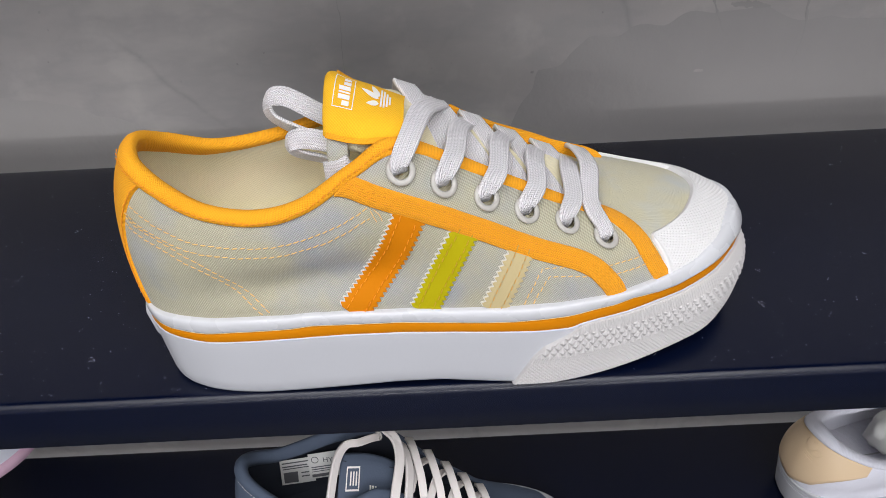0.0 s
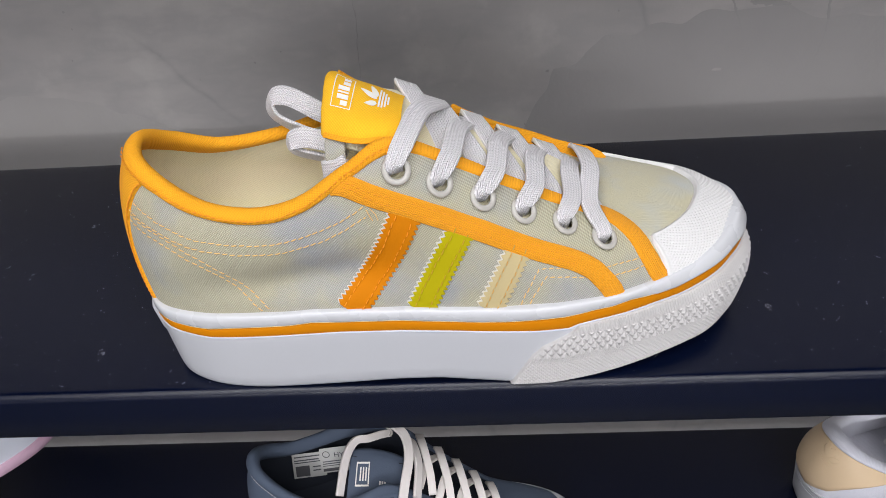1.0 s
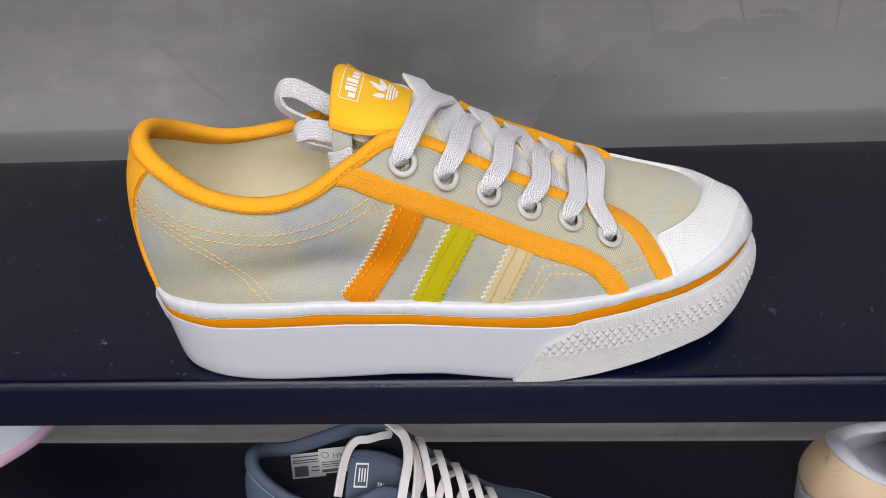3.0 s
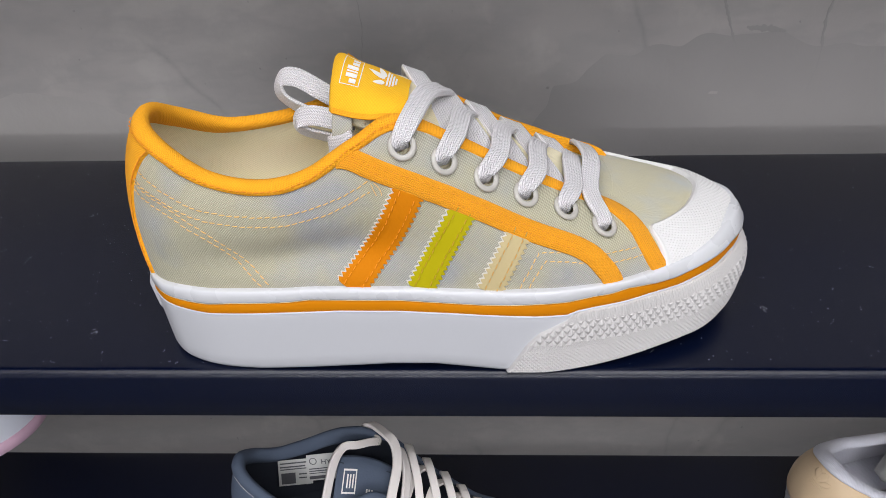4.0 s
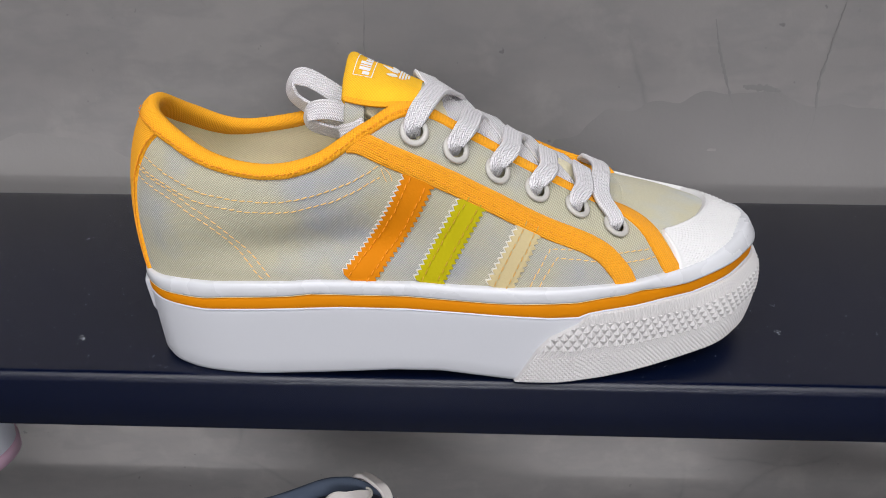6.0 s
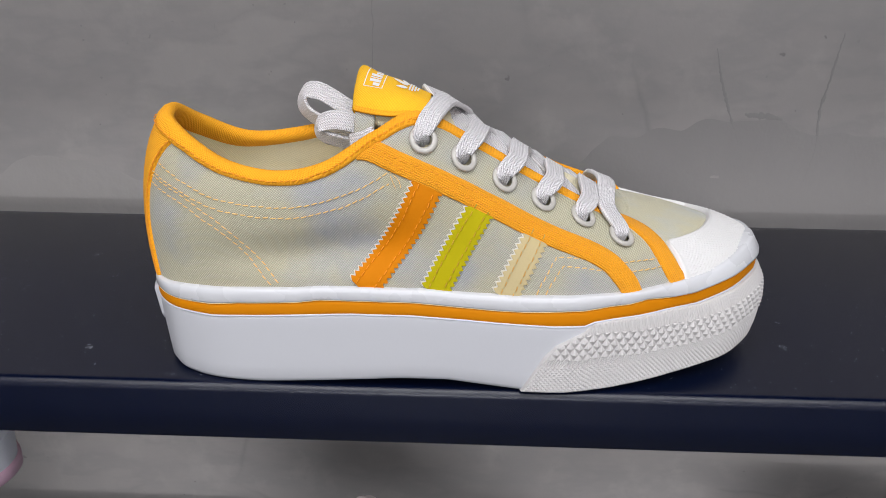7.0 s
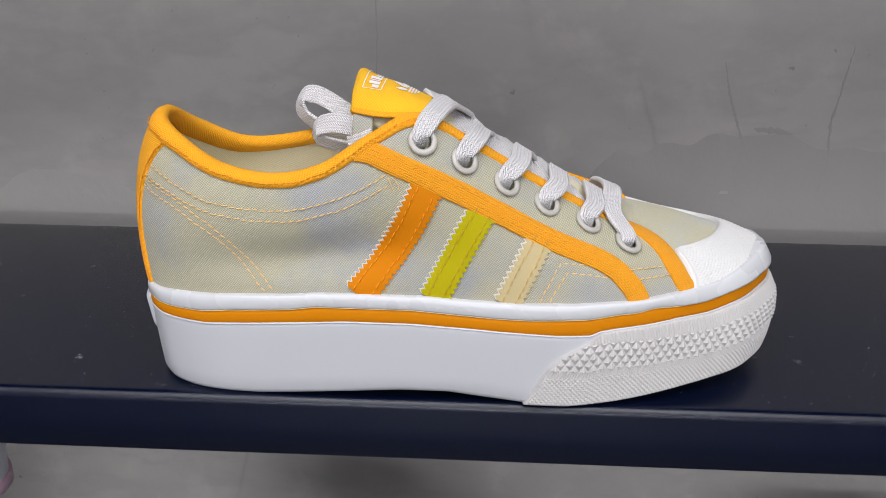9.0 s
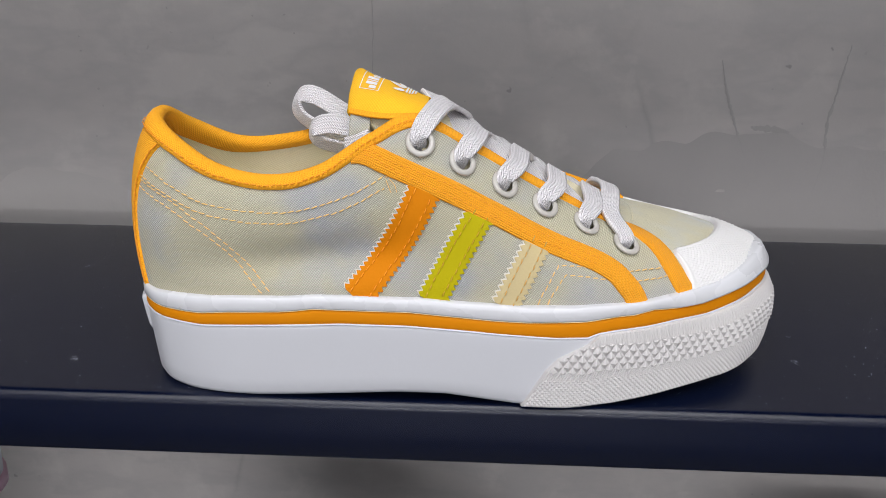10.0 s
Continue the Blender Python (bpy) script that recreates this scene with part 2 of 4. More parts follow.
def box(name, lo, hi, material, parent=None, label="", bevel=0.0, segments=3):
    bm = bmesh.new()
    bmesh.ops.create_cube(bm, size=1)
    for v in bm.verts:
        v.co = Vector([(a + b) / 2 + c * (b - a) for a, b, c in zip(lo, hi, v.co)])
    if bevel:
        bmesh.ops.bevel(bm, geom=bm.edges[:], offset=bevel, segments=segments, affect="EDGES", profile=.5)
    bm.verts.index_update()
    return part(name, [v.co for v in bm.verts], [[v.index for v in f.verts] for f in bm.faces], material, parent, label, smooth=False)


# ---- the room ----
def room():
    lab = dict(kind="structure")
    tagged(box("wall_north", (-3, WALL, FLOOR), (3, WALL + .12, CEIL), M_WALL), "grey trowelled plaster wall behind the shelves", "wall", **lab)
    tagged(box("wall_south", (-3, -10.12, FLOOR), (3, -10, CEIL), M_ROOM), "plain painted far wall of the shop", "wall", **lab)
    tagged(box("wall_west", (-3.12, -10.12, FLOOR), (-3, WALL + .12, CEIL), M_ROOM), "plain painted side wall of the shop", "wall", **lab)
    tagged(box("wall_east", (3, -10.12, FLOOR), (3.12, WALL + .12, CEIL), M_ROOM), "plain painted side wall of the shop", "wall", **lab)
    tagged(box("floor", (-3.12, -10.12, FLOOR - .1), (3.12, WALL + .12, FLOOR), M_FLOOR), "plain dark shop floor", "floor", **lab)
    tagged(box("ceiling", (-3.12, -10.12, CEIL), (3.12, WALL + .12, CEIL + .1), M_ROOM), "plain white shop ceiling", "ceiling", **lab)


def shelf(z, label):
    """A folded steel shelf: flat tray, rounded front bend, front lip and back upstand, on wall brackets."""
    root = thing("display_shelf", (0, FRONT, z), label, "shelf", "display shelves")
    r, lip, t = .0042, .0287, .0016
    prof = [(BACK + .002, z - .022), (BACK + .002, z - .002)]
    prof += [(BACK + .002 - .003 * (1 - math.cos(a)), z - .002 + .002 * math.sin(a)) for a in np.linspace(.3, math.pi / 2, 4)]
    prof += [(y, z) for y in np.linspace(BACK - .01, FRONT + r + .002, 12)]
    prof += [(FRONT + r - r * math.sin(a), z - r + r * math.cos(a)) for a in np.linspace(0, math.pi / 2, 9)]
    prof += [(FRONT, z - .014), (FRONT, z - lip + .0015), (FRONT + .0015, z - lip), (FRONT + .02, z - lip)]
    prof = np.array(prof)
    xs = np.linspace(-1.6, 1.6, 33)
    g = np.stack([np.column_stack([np.full(len(prof), x), prof]) for x in xs], 0)
    tray = sheet("tray", g, M_SHELF, root, flip=True, thick=t)
    for x in (-1.1, -.55, .55, 1.1):
        box("bracket", (x - .012, BACK - .16, z - .020), (x + .012, WALL + .001, z - .004), M_SHELF, root, bevel=.002)
    return root


room()
shelf(0, "blue-black powder-coated steel shelf holding one sneaker")
shelf(-.309, "blue-black powder-coated steel shelf below, holding shoes")
shelf(.309, "blue-black powder-coated steel shelf overhead")

# ---- the shoe's last: an annular upper between sole line and opening ----
# station: (x, y) at the sole line, (x, y, z) at the opening's edge
STATIONS = [
    ((-.1345, .188), (-.1205, .187, .1135)), ((-.1308, .172), (-.1182, .173, .1110)), ((-.120, .159), (-.106, .163, .104)),
    ((-.100, .1515), (-.090, .158, .096)), ((-.070, .149), (-.070, .156, .0925)), ((-.045, .148), (-.050, .157, .0965)),
    ((-.020, .148), (-.030, .160, .109)), ((0, .148), (-.014, .168, .116)), ((.020, .148), (.008, .174, .105)),
    ((.040, .149), (.030, .178, .092)), ((.060, .150), (.050, .181, .081)), ((.080, .154), (.066, .1845, .0722)),
    ((.105, .164), (.0725, .191, .0695)), ((.1265, .181), (.0742, .200, .0702)), ((.1390, .2085), (.0745, .209, .0705)),
    ((.127, .2345), (.074, .219, .0698)), ((.106, .2445), (.0725, .228, .0690)), ((.078, .247), (.068, .235, .0712)),
    ((.050, .249), (.052, .236, .079)), ((.015, .244), (.025, .234, .090)), ((-.020, .236), (-.005, .228, .104)),
    ((-.050, .230), (-.040, .217, .106)), ((-.080, .225), (-.070, .215, .0985)), ((-.110, .220), (-.096, .212, .0965)),
    ((-.130, .207), (-.114, .202, .1055)),
]
NS = len(STATIONS)


def foxing_top(x):
    return np.interp(x, [-.138, -.115, -.09, -.06, -.04, -.015, .01, .032, .05, .077, .092, .112, .124, .135, .146],
                     [.042, .0445, .0455, .047, .0485, .048, .047, .0453, .0455, .047, .0487, .051, .054, .0565, .058])


CB = np.array([(x, y, foxing_top(x) - .001) for (x, y), _ in STATIONS])
CO = np.array([o for _, o in STATIONS])


def loop_at(c, u):
    """A closed Catmull-Rom curve through the rows of c, at u stations."""
    n = len(c)
    u = np.asarray(u, float)
    i = np.floor(u).astype(int)
    f = (u - i)[..., None]
    p0, p1, p2, p3 = (c[(i + k) % n] for k in (-1, 0, 1, 2))
    return .5 * (2 * p1 + (p2 - p0) * f + (2 * p0 - 5 * p1 + 4 * p2 - p3) * f ** 2 + (3 * p1 - p0 - 3 * p2 + p3) * f ** 3)


def skin(u, v):
    """The upper's surface: u stations round the shoe, v from the sole line (0) to the opening (1)."""
    u, v = np.broadcast_arrays(np.asarray(u, float), np.asarray(v, float))
    b, o = loop_at(CB, u), loop_at(CO, u)
    toe = np.exp(-((u % NS - 14) / 1.9) ** 2)
    h = np.minimum(u % NS, NS - u % NS)
    heel = np.exp(-(h / 1.6) ** 2)
    side = np.exp(-((h - 3.2) / 1.6) ** 2)
    fore = np.exp(-((u % NS - 9.5) / 2.4) ** 2)
    d = o - b
    f1 = np.stack([.22 * toe - .45 * heel - .6 * side + .12 * fore] * 2 + [.5 - .15 * toe], -1)
    f2 = np.stack([.35 + .28 * toe - .05 * heel - .25 * side + .13 * fore] * 2 + [.93 - .06 * toe - .06 * fore], -1)
    # the quarter is drawn in below the ankle
    hollow = .0070 * np.exp(-((u % NS - 4.9) / 1.7) ** 2 - ((v - .19) / .18) ** 2) * (1 - np.exp(-(v / .12) ** 2))
    v = v[..., None]
    p = b + d * (3 * v * (1 - v) ** 2 * f1 + 3 * v ** 2 * (1 - v) * f2 + v ** 3)
    p[..., 1] += hollow
    return p


def skin_frame(u, v):
    """Place, outward normal and the two tangents of the upper."""
    e = 1e-3
    p = skin(u, v)
    su = (skin(np.asarray(u) + e, v) - skin(np.asarray(u) - e, v)) / (2 * e)
    sv = (skin(u, np.asarray(v) + e) - skin(u, np.asarray(v) - e)) / (2 * e)
    n = np.cross(su, sv)
    n /= np.linalg.norm(n, axis=-1, keepdims=True) + 1e-12
    return p, n, su, sv


# ---- the shoe's sole: a ring outline and its levels ----
OUTLINE = np.array([
    (-.1345, .188), (-.1325, .175), (-.1265, .1635), (-.115, .1545), (-.090, .148), (-.040, .146), (.020, .146), (.050, .147), (.075, .151),
    (.095, .157), (.120, .169), (.1335, .182), (.1415, .194), (.1452, .2085), (.1425, .2225), (.1315, .2355), (.1135, .2455), (.090, .2505),
    (.050, .252), (.010, .246), (-.040, .234), (-.080, .227), (-.110, .222), (-.1265, .2125), (-.1325, .201)])


def stripe_low(x):
    return np.interp(x, [-.134, -.115, -.1, -.088, -.063, -.041, -.015, .009, .021, .044, .057, .061, .068, .081, .093, .107, .121, .135, .148],
                     [.0335, .0327, .0325, .0335, .035, .0363, .0363, .0348, .0338, .0325, .0325, .0342, .0352, .0362, .0377, .0382, .0407, .0427, .0437])


def stripe_high(x):
    return np.interp(x, [-.134, -.115, -.1, -.088, -.063, -.053, -.041, -.015, .02, .032, .056, .068, .075, .083, .093, .104, .12, .135, .148],
                     [.038, .0372, .0375, .039, .0405, .042, .042, .042, .0392, .0388, .0393, .041, .0413, .043, .0427, .043, .0462, .0485, .0495])


def sole_low(x):
    return np.interp(x, [-.134, -.11, -.08, -.055, -.02, 0, .03, .05, .07, .083, .098, .113, .128, .15], [.0015, 0, .0004, .002, .0045, .0045, .0006, 0, .0016, .0032, .0052, .0068, .0078, .0088])


RING = np.linspace(0, len(OUTLINE), 420, endpoint=False)
RP = loop_at(OUTLINE, RING)
RT = unit(np.roll(RP, -1, 0) - np.roll(RP, 1, 0))
RN = np.column_stack([RT[:, 1], -RT[:, 0]])          # outwards


def ring_row(off, z):
    xy = RP + RN * np.broadcast_to(off, (len(RP),))[:, None]
    return np.column_stack([xy, z])


def heel_amount(x):
    return np.clip((-.095 - x) / .04, 0, 1) ** 1.3


def toe_amount(x):
    return np.clip((x - .085) / .06, 0, 1)


def build_sole(root, m_side, m_stripe, m_fox):
    """Midsole, outsole, stripe with its beads, and the foxing strip."""
    x = RP[:, 0]
    zl, zh, zb, zt = stripe_low(x), stripe_high(x), sole_low(x), foxing_top(x)
    under = -.0012 - .0012 * heel_amount(x) - .0002 * toe_amount(x)
    rows = [ring_row(under - .014, zb + .0006), ring_row(under - .003, zb), ring_row(under - .0008, zb + .0008), ring_row(under, zb + .0025)]
    for f in (.2, .4, .6, .8, .93, 1.0):
        rows.append(ring_row(under * (1 - f) ** 1.3 - .0001 * (f > .95), zb + .0025 + (zl - zb - .0025) * f))
    rows.append(ring_row(-.004, zl + .0008))
    g = np.stack(rows, 1)
    mid = sheet("midsole", g, m_side, root, "thick white rubber platform sole", wrap_n=True, flip=False)
    cap = np.stack([rows[0], rows[0] * .5 + rows[0].mean(0) * .5, rows[0] * .02 + rows[0].mean(0) * .98], 1)
    sheet("outsole", cap, m_side, root, wrap_n=True, flip=True)

    def band(name, lo, hi, mat, proud, label="", r=.0006):
        h = hi - lo
        prof = [(-.004, 0), (proud - r, 0), (proud - .0002, .12), (proud, .3), (proud, .7), (proud - .0002, .88), (proud - r, 1.0), (-.004, 1.0)]
        gg = np.stack([ring_row(o, lo + h * f) for o, f in prof], 1)
        return sheet(name, gg, mat, root, label, wrap_n=True)

    st = band("stripe_band", zl - .0002, zh + .0001, m_stripe, .0002, "orange rubber stripe round the sole")
    band("stripe_edge", zl - .0006, zl - .0001, m_side, .00035, "pale moulded bead", .0002)
    band("stripe_edge", zh + .0001, zh + .0004, M_EDGE if m_stripe is M_STRIPE else m_side, .0004, "pale moulded bead", .0003)
    # foxing strip with a soft top that turns in to the upper, slightly uneven
    wob = np.array([noise.noise(Vector((px * 60, py * 60, 2.0))) for px, py in RP]) * .0007
    top = zt + wob
    prof = [(-.004, 0), (.0004, 0), (.0008, .12), (.0008, .60), (.0006, .88), (.0001, .97), (-.0010, 1.0), (-.005, .98)]
    lean = -.0045 * toe_amount(x)
    lap = .0006 * np.clip((x - .0925) / .0015, 0, 1) * (RP[:, 1] < .205)     # the strip's end laps over itself
    gg = np.stack([ring_row(o + lean * f + lap * (o > -.002), zh + .0005 + (top - zh - .0005) * f) for o, f in prof], 1)
    sheet("foxing", gg, m_fox, root, "glossy white rubber strip above the stripe", wrap_n=True)


def tri(a):
    return 1 - np.abs((a % 1) * 2 - 1)


def build_bumper(root):
    """The moulded toe guard: ribs, three rows of diamond studs, ribs and fine studs."""
    fine = np.linspace(5.9, 19.2, 1500)
    xy = loop_at(OUTLINE, fine)
    t = unit(np.gradient(xy, axis=0))
    nrm = np.column_stack([t[:, 1], -t[:, 0]])
    s = np.r_[0, np.cumsum(np.linalg.norm(np.diff(xy, axis=0), axis=1))]
    q = np.arange(0, s[-1], .00036)
    px, py = np.interp(q, s, xy[:, 0]), np.interp(q, s, xy[:, 1])
    nx, ny = np.interp(q, s, nrm[:, 0]), np.interp(q, s, nrm[:, 1])
    hi, lo = stripe_low(px) - .0002, sole_low(px) + .0003
    rows = np.linspace(0, 1, 104)
    Q, W = np.meshgrid(q, rows, indexing="ij")
    H = (hi - lo)[:, None]
    D = W * H                                   # depth below the stripe
    z = hi[:, None] - D
    z1 = np.interp(px, [.05, .062, .08, .10, .15], [.0036, .0046, .0062, .0066, .0066])[:, None]   # ribs
    z2, z3 = z1 + .0112, z1 + .0145              # studs, slanted ribs
    ribs = .00032 * tri(Q / .00125 - D / .006)
    studs = .0012 * np.clip(1.15 * np.minimum(tri(Q / .0038 + (D - z1) / .0056), tri(Q / .0038 - (D - z1) / .0056)), 0, 1)
    slant = .0004 * tri(Q / .0011 + D / .0028)
    small = .0006 * np.minimum(tri(Q / .0019 + D / .0021), tri(Q / .0019 - D / .0021))
    h = np.where(D < z1, ribs + .0004, np.where(D < z2, studs, np.where(D < z3, slant, small)))
    taper = -.0012 + .0004 * toe_amount(px)
    body = .0016 + .0014 * toe_amount(px) * np.clip(1 - (px - .1) / .2, 0, 1)
    ease = np.clip(D / .0075, 0, 1) ** .75
    off = .0004 + (body[:, None] - .0004) * ease + h + taper[:, None] * np.clip(W, 0, 1) ** 1.5
    off = off + (.0026 * toe_amount(px) ** 1.5)[:, None] * np.sin(np.pi * np.clip(W, 0, 1)) ** .8
    off -= .0005 * np.clip(1 - D / .0008, 0, 1) + .0010 * np.clip(1 - (H - D) / .0010, 0, 1)
    # the slanted rear edge
    edge = .0315 + np.interp(D / H, [0, .1, .28, .45, 1], [.030, .024, .0135, .009, 0])
    gap = px[:, None] - edge
    off = np.where(gap < 0, -.003, np.minimum(off, -.002 + gap * 4.0))
    off[:, 0] = -.004
    g = np.stack([px[:, None] + nx[:, None] * off, py[:, None] + ny[:, None] * off, z], -1)
    keep = gap > -.0012
    n, m = Q.shape
    f = grid_faces(n, m, flip=True)
    f = f[keep.ravel()[f].all(1)]
    used = np.unique(f)
    back = np.full(n * m, -1)
    back[used] = np.arange(len(used))
    part("toe_guard", g.reshape(-1, 3)[used], back[f], M_TREAD, root, "white rubber toe guard moulded with diamond studs and ribs", smooth=False)


# ---- pieces laid on the upper ----
def patch(name, us, v0, v1, lift, material, root, label="", nv=24, edge=True, inner=.0006):
    """A piece of the upper between two heights, raised by lift with turned-down edges."""
    us = np.asarray(us, float)
    f = np.linspace(0, 1, nv)
    v = np.asarray(v0)[:, None] * (1 - f) + np.asarray(v1)[:, None] * f
    u = np.broadcast_to(us[:, None], v.shape)
    p, nn, _, _ = skin_frame(u, v)
    l = np.full(nv, lift)
    if edge:
        l[0] = l[-1] = -inner
        l[1] = l[-2] = lift * .75
        v = v.copy()
        v[:, 1] = v[:, 0] * .997 + v[:, -1] * .003
        v[:, -2] = v[:, -1] * .997 + v[:, 0] * .003
        p, nn, _, _ = skin_frame(u, v)
    g = p + nn * l[None, :, None]
    uv = np.stack([u * .0205, v * .056], -1)
    return sheet(name, g, material, root, label, uv=uv, flip=False)


def ribbon(name, path, width, lift, material, root, label="", n=120, edges=None, round_=.7):
    """A tape on the upper along (u, v) places; edges gives the two half widths along it."""
    uv = spline(path, n)
    p, nn, su, sv = skin_frame(uv[:, 0], uv[:, 1])
    tan = unit(np.gradient(p, axis=0))
    side = unit(np.cross(nn, tan))
    # side step in (u, v)
    a11, a12, a22 = (su * su).sum(1), (su * sv).sum(1), (sv * sv).sum(1)
    b1, b2 = (su * side).sum(1), (sv * side).sum(1)
    det = a11 * a22 - a12 ** 2
    duv = np.column_stack([(b1 * a22 - b2 * a12) / det, (b2 * a11 - b1 * a12) / det])
    wl = np.full(n, width / 2) if edges is None else edges[0]
    wr = np.full(n, width / 2) if edges is None else edges[1]
    sec = [(-1, -.0005), (-1, lift * .55), (-.9, lift * .95), (-.5, lift), (0, lift), (.5, lift), (.9, lift * .95), (1, lift * .55), (1, -.0005)]
    g, uvs = [], []
    s = np.r_[0, np.cumsum(np.linalg.norm(np.diff(p, axis=0), axis=1))]
    for a, l in sec:
        w = np.where(a < 0, wl, wr) * a
        q = uv + duv * w[:, None]
        pp, nq, _, _ = skin_frame(q[:, 0], np.maximum(q[:, 1], -.02))
        g.append(pp + nq * l)
        uvs.append(np.column_stack([w, s]))
    return sheet(name, np.stack(g, 1), material, root, label, uv=np.stack(uvs, 1), flip=False)


def stitching(name, path, lift, material, root, label="", pitch=.0034, length=.0026, width=.0007):
    """A run of separate thread stitches on the upper."""
    dense = spline(path, 600)
    p, nn, _, _ = skin_frame(dense[:, 0], dense[:, 1])
    s = np.r_[0, np.cumsum(np.linalg.norm(np.diff(p, axis=0), axis=1))]
    verts, faces = [], []
    rng = random.Random(len(path) * 7 + int(path[0][0] * 100))
    for c in np.arange(pitch / 2, s[-1], pitch):
        prof = []
        side_shift = rng.uniform(-.0002, .0002)
        for f, w, h in ((-.5, .35, -.3), (-.36, .85, .55), (0, 1, 1), (.36, .85, .55), (.5, .35, -.3)):
            q = np.clip(c + f * length * rng.uniform(.92, 1.06), 0, s[-1])
            i = min(np.searchsorted(s, q), len(s) - 2)
            pos, nrm = p[i], nn[i]
            tan = unit(p[min(i + 4, len(p) - 1)] - p[max(i - 4, 0)])
            sd = np.cross(nrm, tan)
            for a in np.linspace(0, 2 * math.pi, 6, endpoint=False):
                prof.append(pos + nrm * (lift + width * .5 * h * .8 + math.sin(a) * width * .45 * w) + sd * (math.cos(a) * width * .5 * w + side_shift + f * width * .5))
        b = len(verts)
        verts += prof
        faces += [tuple(b + x for x in f) for f in grid_faces(5, 6, wrap_m=True).tolist()]
    return part(name, verts, faces, material, root, label)


def ring_on(name, place, normal, up, r_out, tube, stretch, material, root, label=""):
    nrm = unit(np.asarray(normal))
    ex = unit(np.cross(np.asarray(up), nrm))
    ey = np.cross(nrm, ex)
    a = np.linspace(0, 2 * math.pi, 40, endpoint=False)
    b = np.linspace(0, 2 * math.pi, 12, endpoint=False)
    A, B = np.meshgrid(a, b, indexing="ij")
    R = r_out - tube + tube * np.cos(B)
    g = place + ex * (R * np.cos(A))[..., None] + ey * (R * stretch * np.sin(A))[..., None] + nrm * (.75 * tube * np.sin(B))[..., None]
    return sheet(name, g, material, root, label, wrap_n=True, wrap_m=True)


# low edge of the collar and eyestay binding, by station
def bind_low(u):
    w = np.asarray(u, float)
    w = np.where(w > 12.5, w - NS, w)
    return np.interp(w, [-8, -5, -4, -2, 0, .5, 1.45, 2.2, 2.8, 3.4, 3.83, 4.42, 5, 5.5, 5.9, 6.35, 6.9, 7.5, 8.5, 9.7, 10.8, 11.5],
                     [.84, .86, .85, .81, .81, .82, .85, .868, .855, .83, .81, .805, .835, .862, .885, .885, .868, .885, .885, .885, .87, .85])


def build_binding(root, material, u0=-8.0, u1=11.55, label="orange woven binding rolled over the collar and eyestay", swell=1.0):
    us = np.linspace(u0, u1, 420)
    lo = bind_low(us)
    fat = np.interp(us, [u0, -5, -4, 5.5, 6.8, u1], [.0009, .0009, .0018, .0018, .0011, .0008]) * swell
    rows, uvs = [], []
    spec = [(0, -.0004, 0), (0, .6, 0), (.12, 1.0, 0), (.45, 1.25, 0), (.8, 1.3, 0), (1, 1.1, .35), (1, .4, 1.1), (1, -.6, 1.35), (1, -1.5, .9), (.85, -2.0, 0), (.4, -2.1, 0), (.05, -2.0, 0), (.0, -1.3, 0)]
    run = 0
    for k, (f, n_, up) in enumerate(spec):
        v = lo + (1 - lo) * f
        p, nn, su, sv = skin_frame(us, v)
        lift = n_ * fat if k else -.0004
        rows.append(p + nn * np.broadcast_to(lift, us.shape)[:, None] + unit(sv) * (up * fat)[:, None])
        uvs.append(np.column_stack([us * .0205, np.full(len(us), k * .0016)]))
    return sheet("collar_binding", np.stack(rows, 1), material, root, label, uv=np.stack(uvs, 1))


def build_lining(root, m_lining, m_insole):
    us = np.linspace(-9.5, 12, 300)
    vs = np.linspace(.97, .06, 26)
    U, V = np.meshgrid(us, vs, indexing="ij")
    p, nn, _, _ = skin_frame(U, V)
    deep = np.interp(V, [.06, .5, .97], [.008, .0055, .0022])
    uv = np.stack([U * .0205, V * .056], -1)
    punched("lining", p - nn * deep[..., None], m_lining, root, "cloth lining", uv, True)
    ring = loop_at(CB, np.linspace(0, NS, 160, endpoint=False))
    mid = np.column_stack([ring[:, 0], np.full(160, .195), ring[:, 2]])
    mid[:, 1] = .189 + .012 * np.clip((ring[:, 0] + .06) / .2, 0, 1)
    g = np.stack([ring * (1 - f) + mid * f for f in np.linspace(.03, .98, 10)], 1)
    g[..., 2] = .050
    sheet("insole", g, m_insole, root, "cream insole", wrap_n=True, uv=g[..., :2].copy())


EYELETS = [(6.84, .745), (7.60, .70), (8.40, .70), (9.2, .70), (10.07, .695), (10.92, .60)]
CRESTS = [(.0032, .2060, .1130), (.0165, .2140, .0990), (.0335, .2125, .0920), (.0485, .2145, .0830), (.0640, .2165, .0757)]
FAR_RUNS = [(-.0095, .2150, .1180), (.0030, .2140, .1100), (.0190, .2215, .0985), (.0355, .2225, .0895), (.0530, .2260, .0795)]


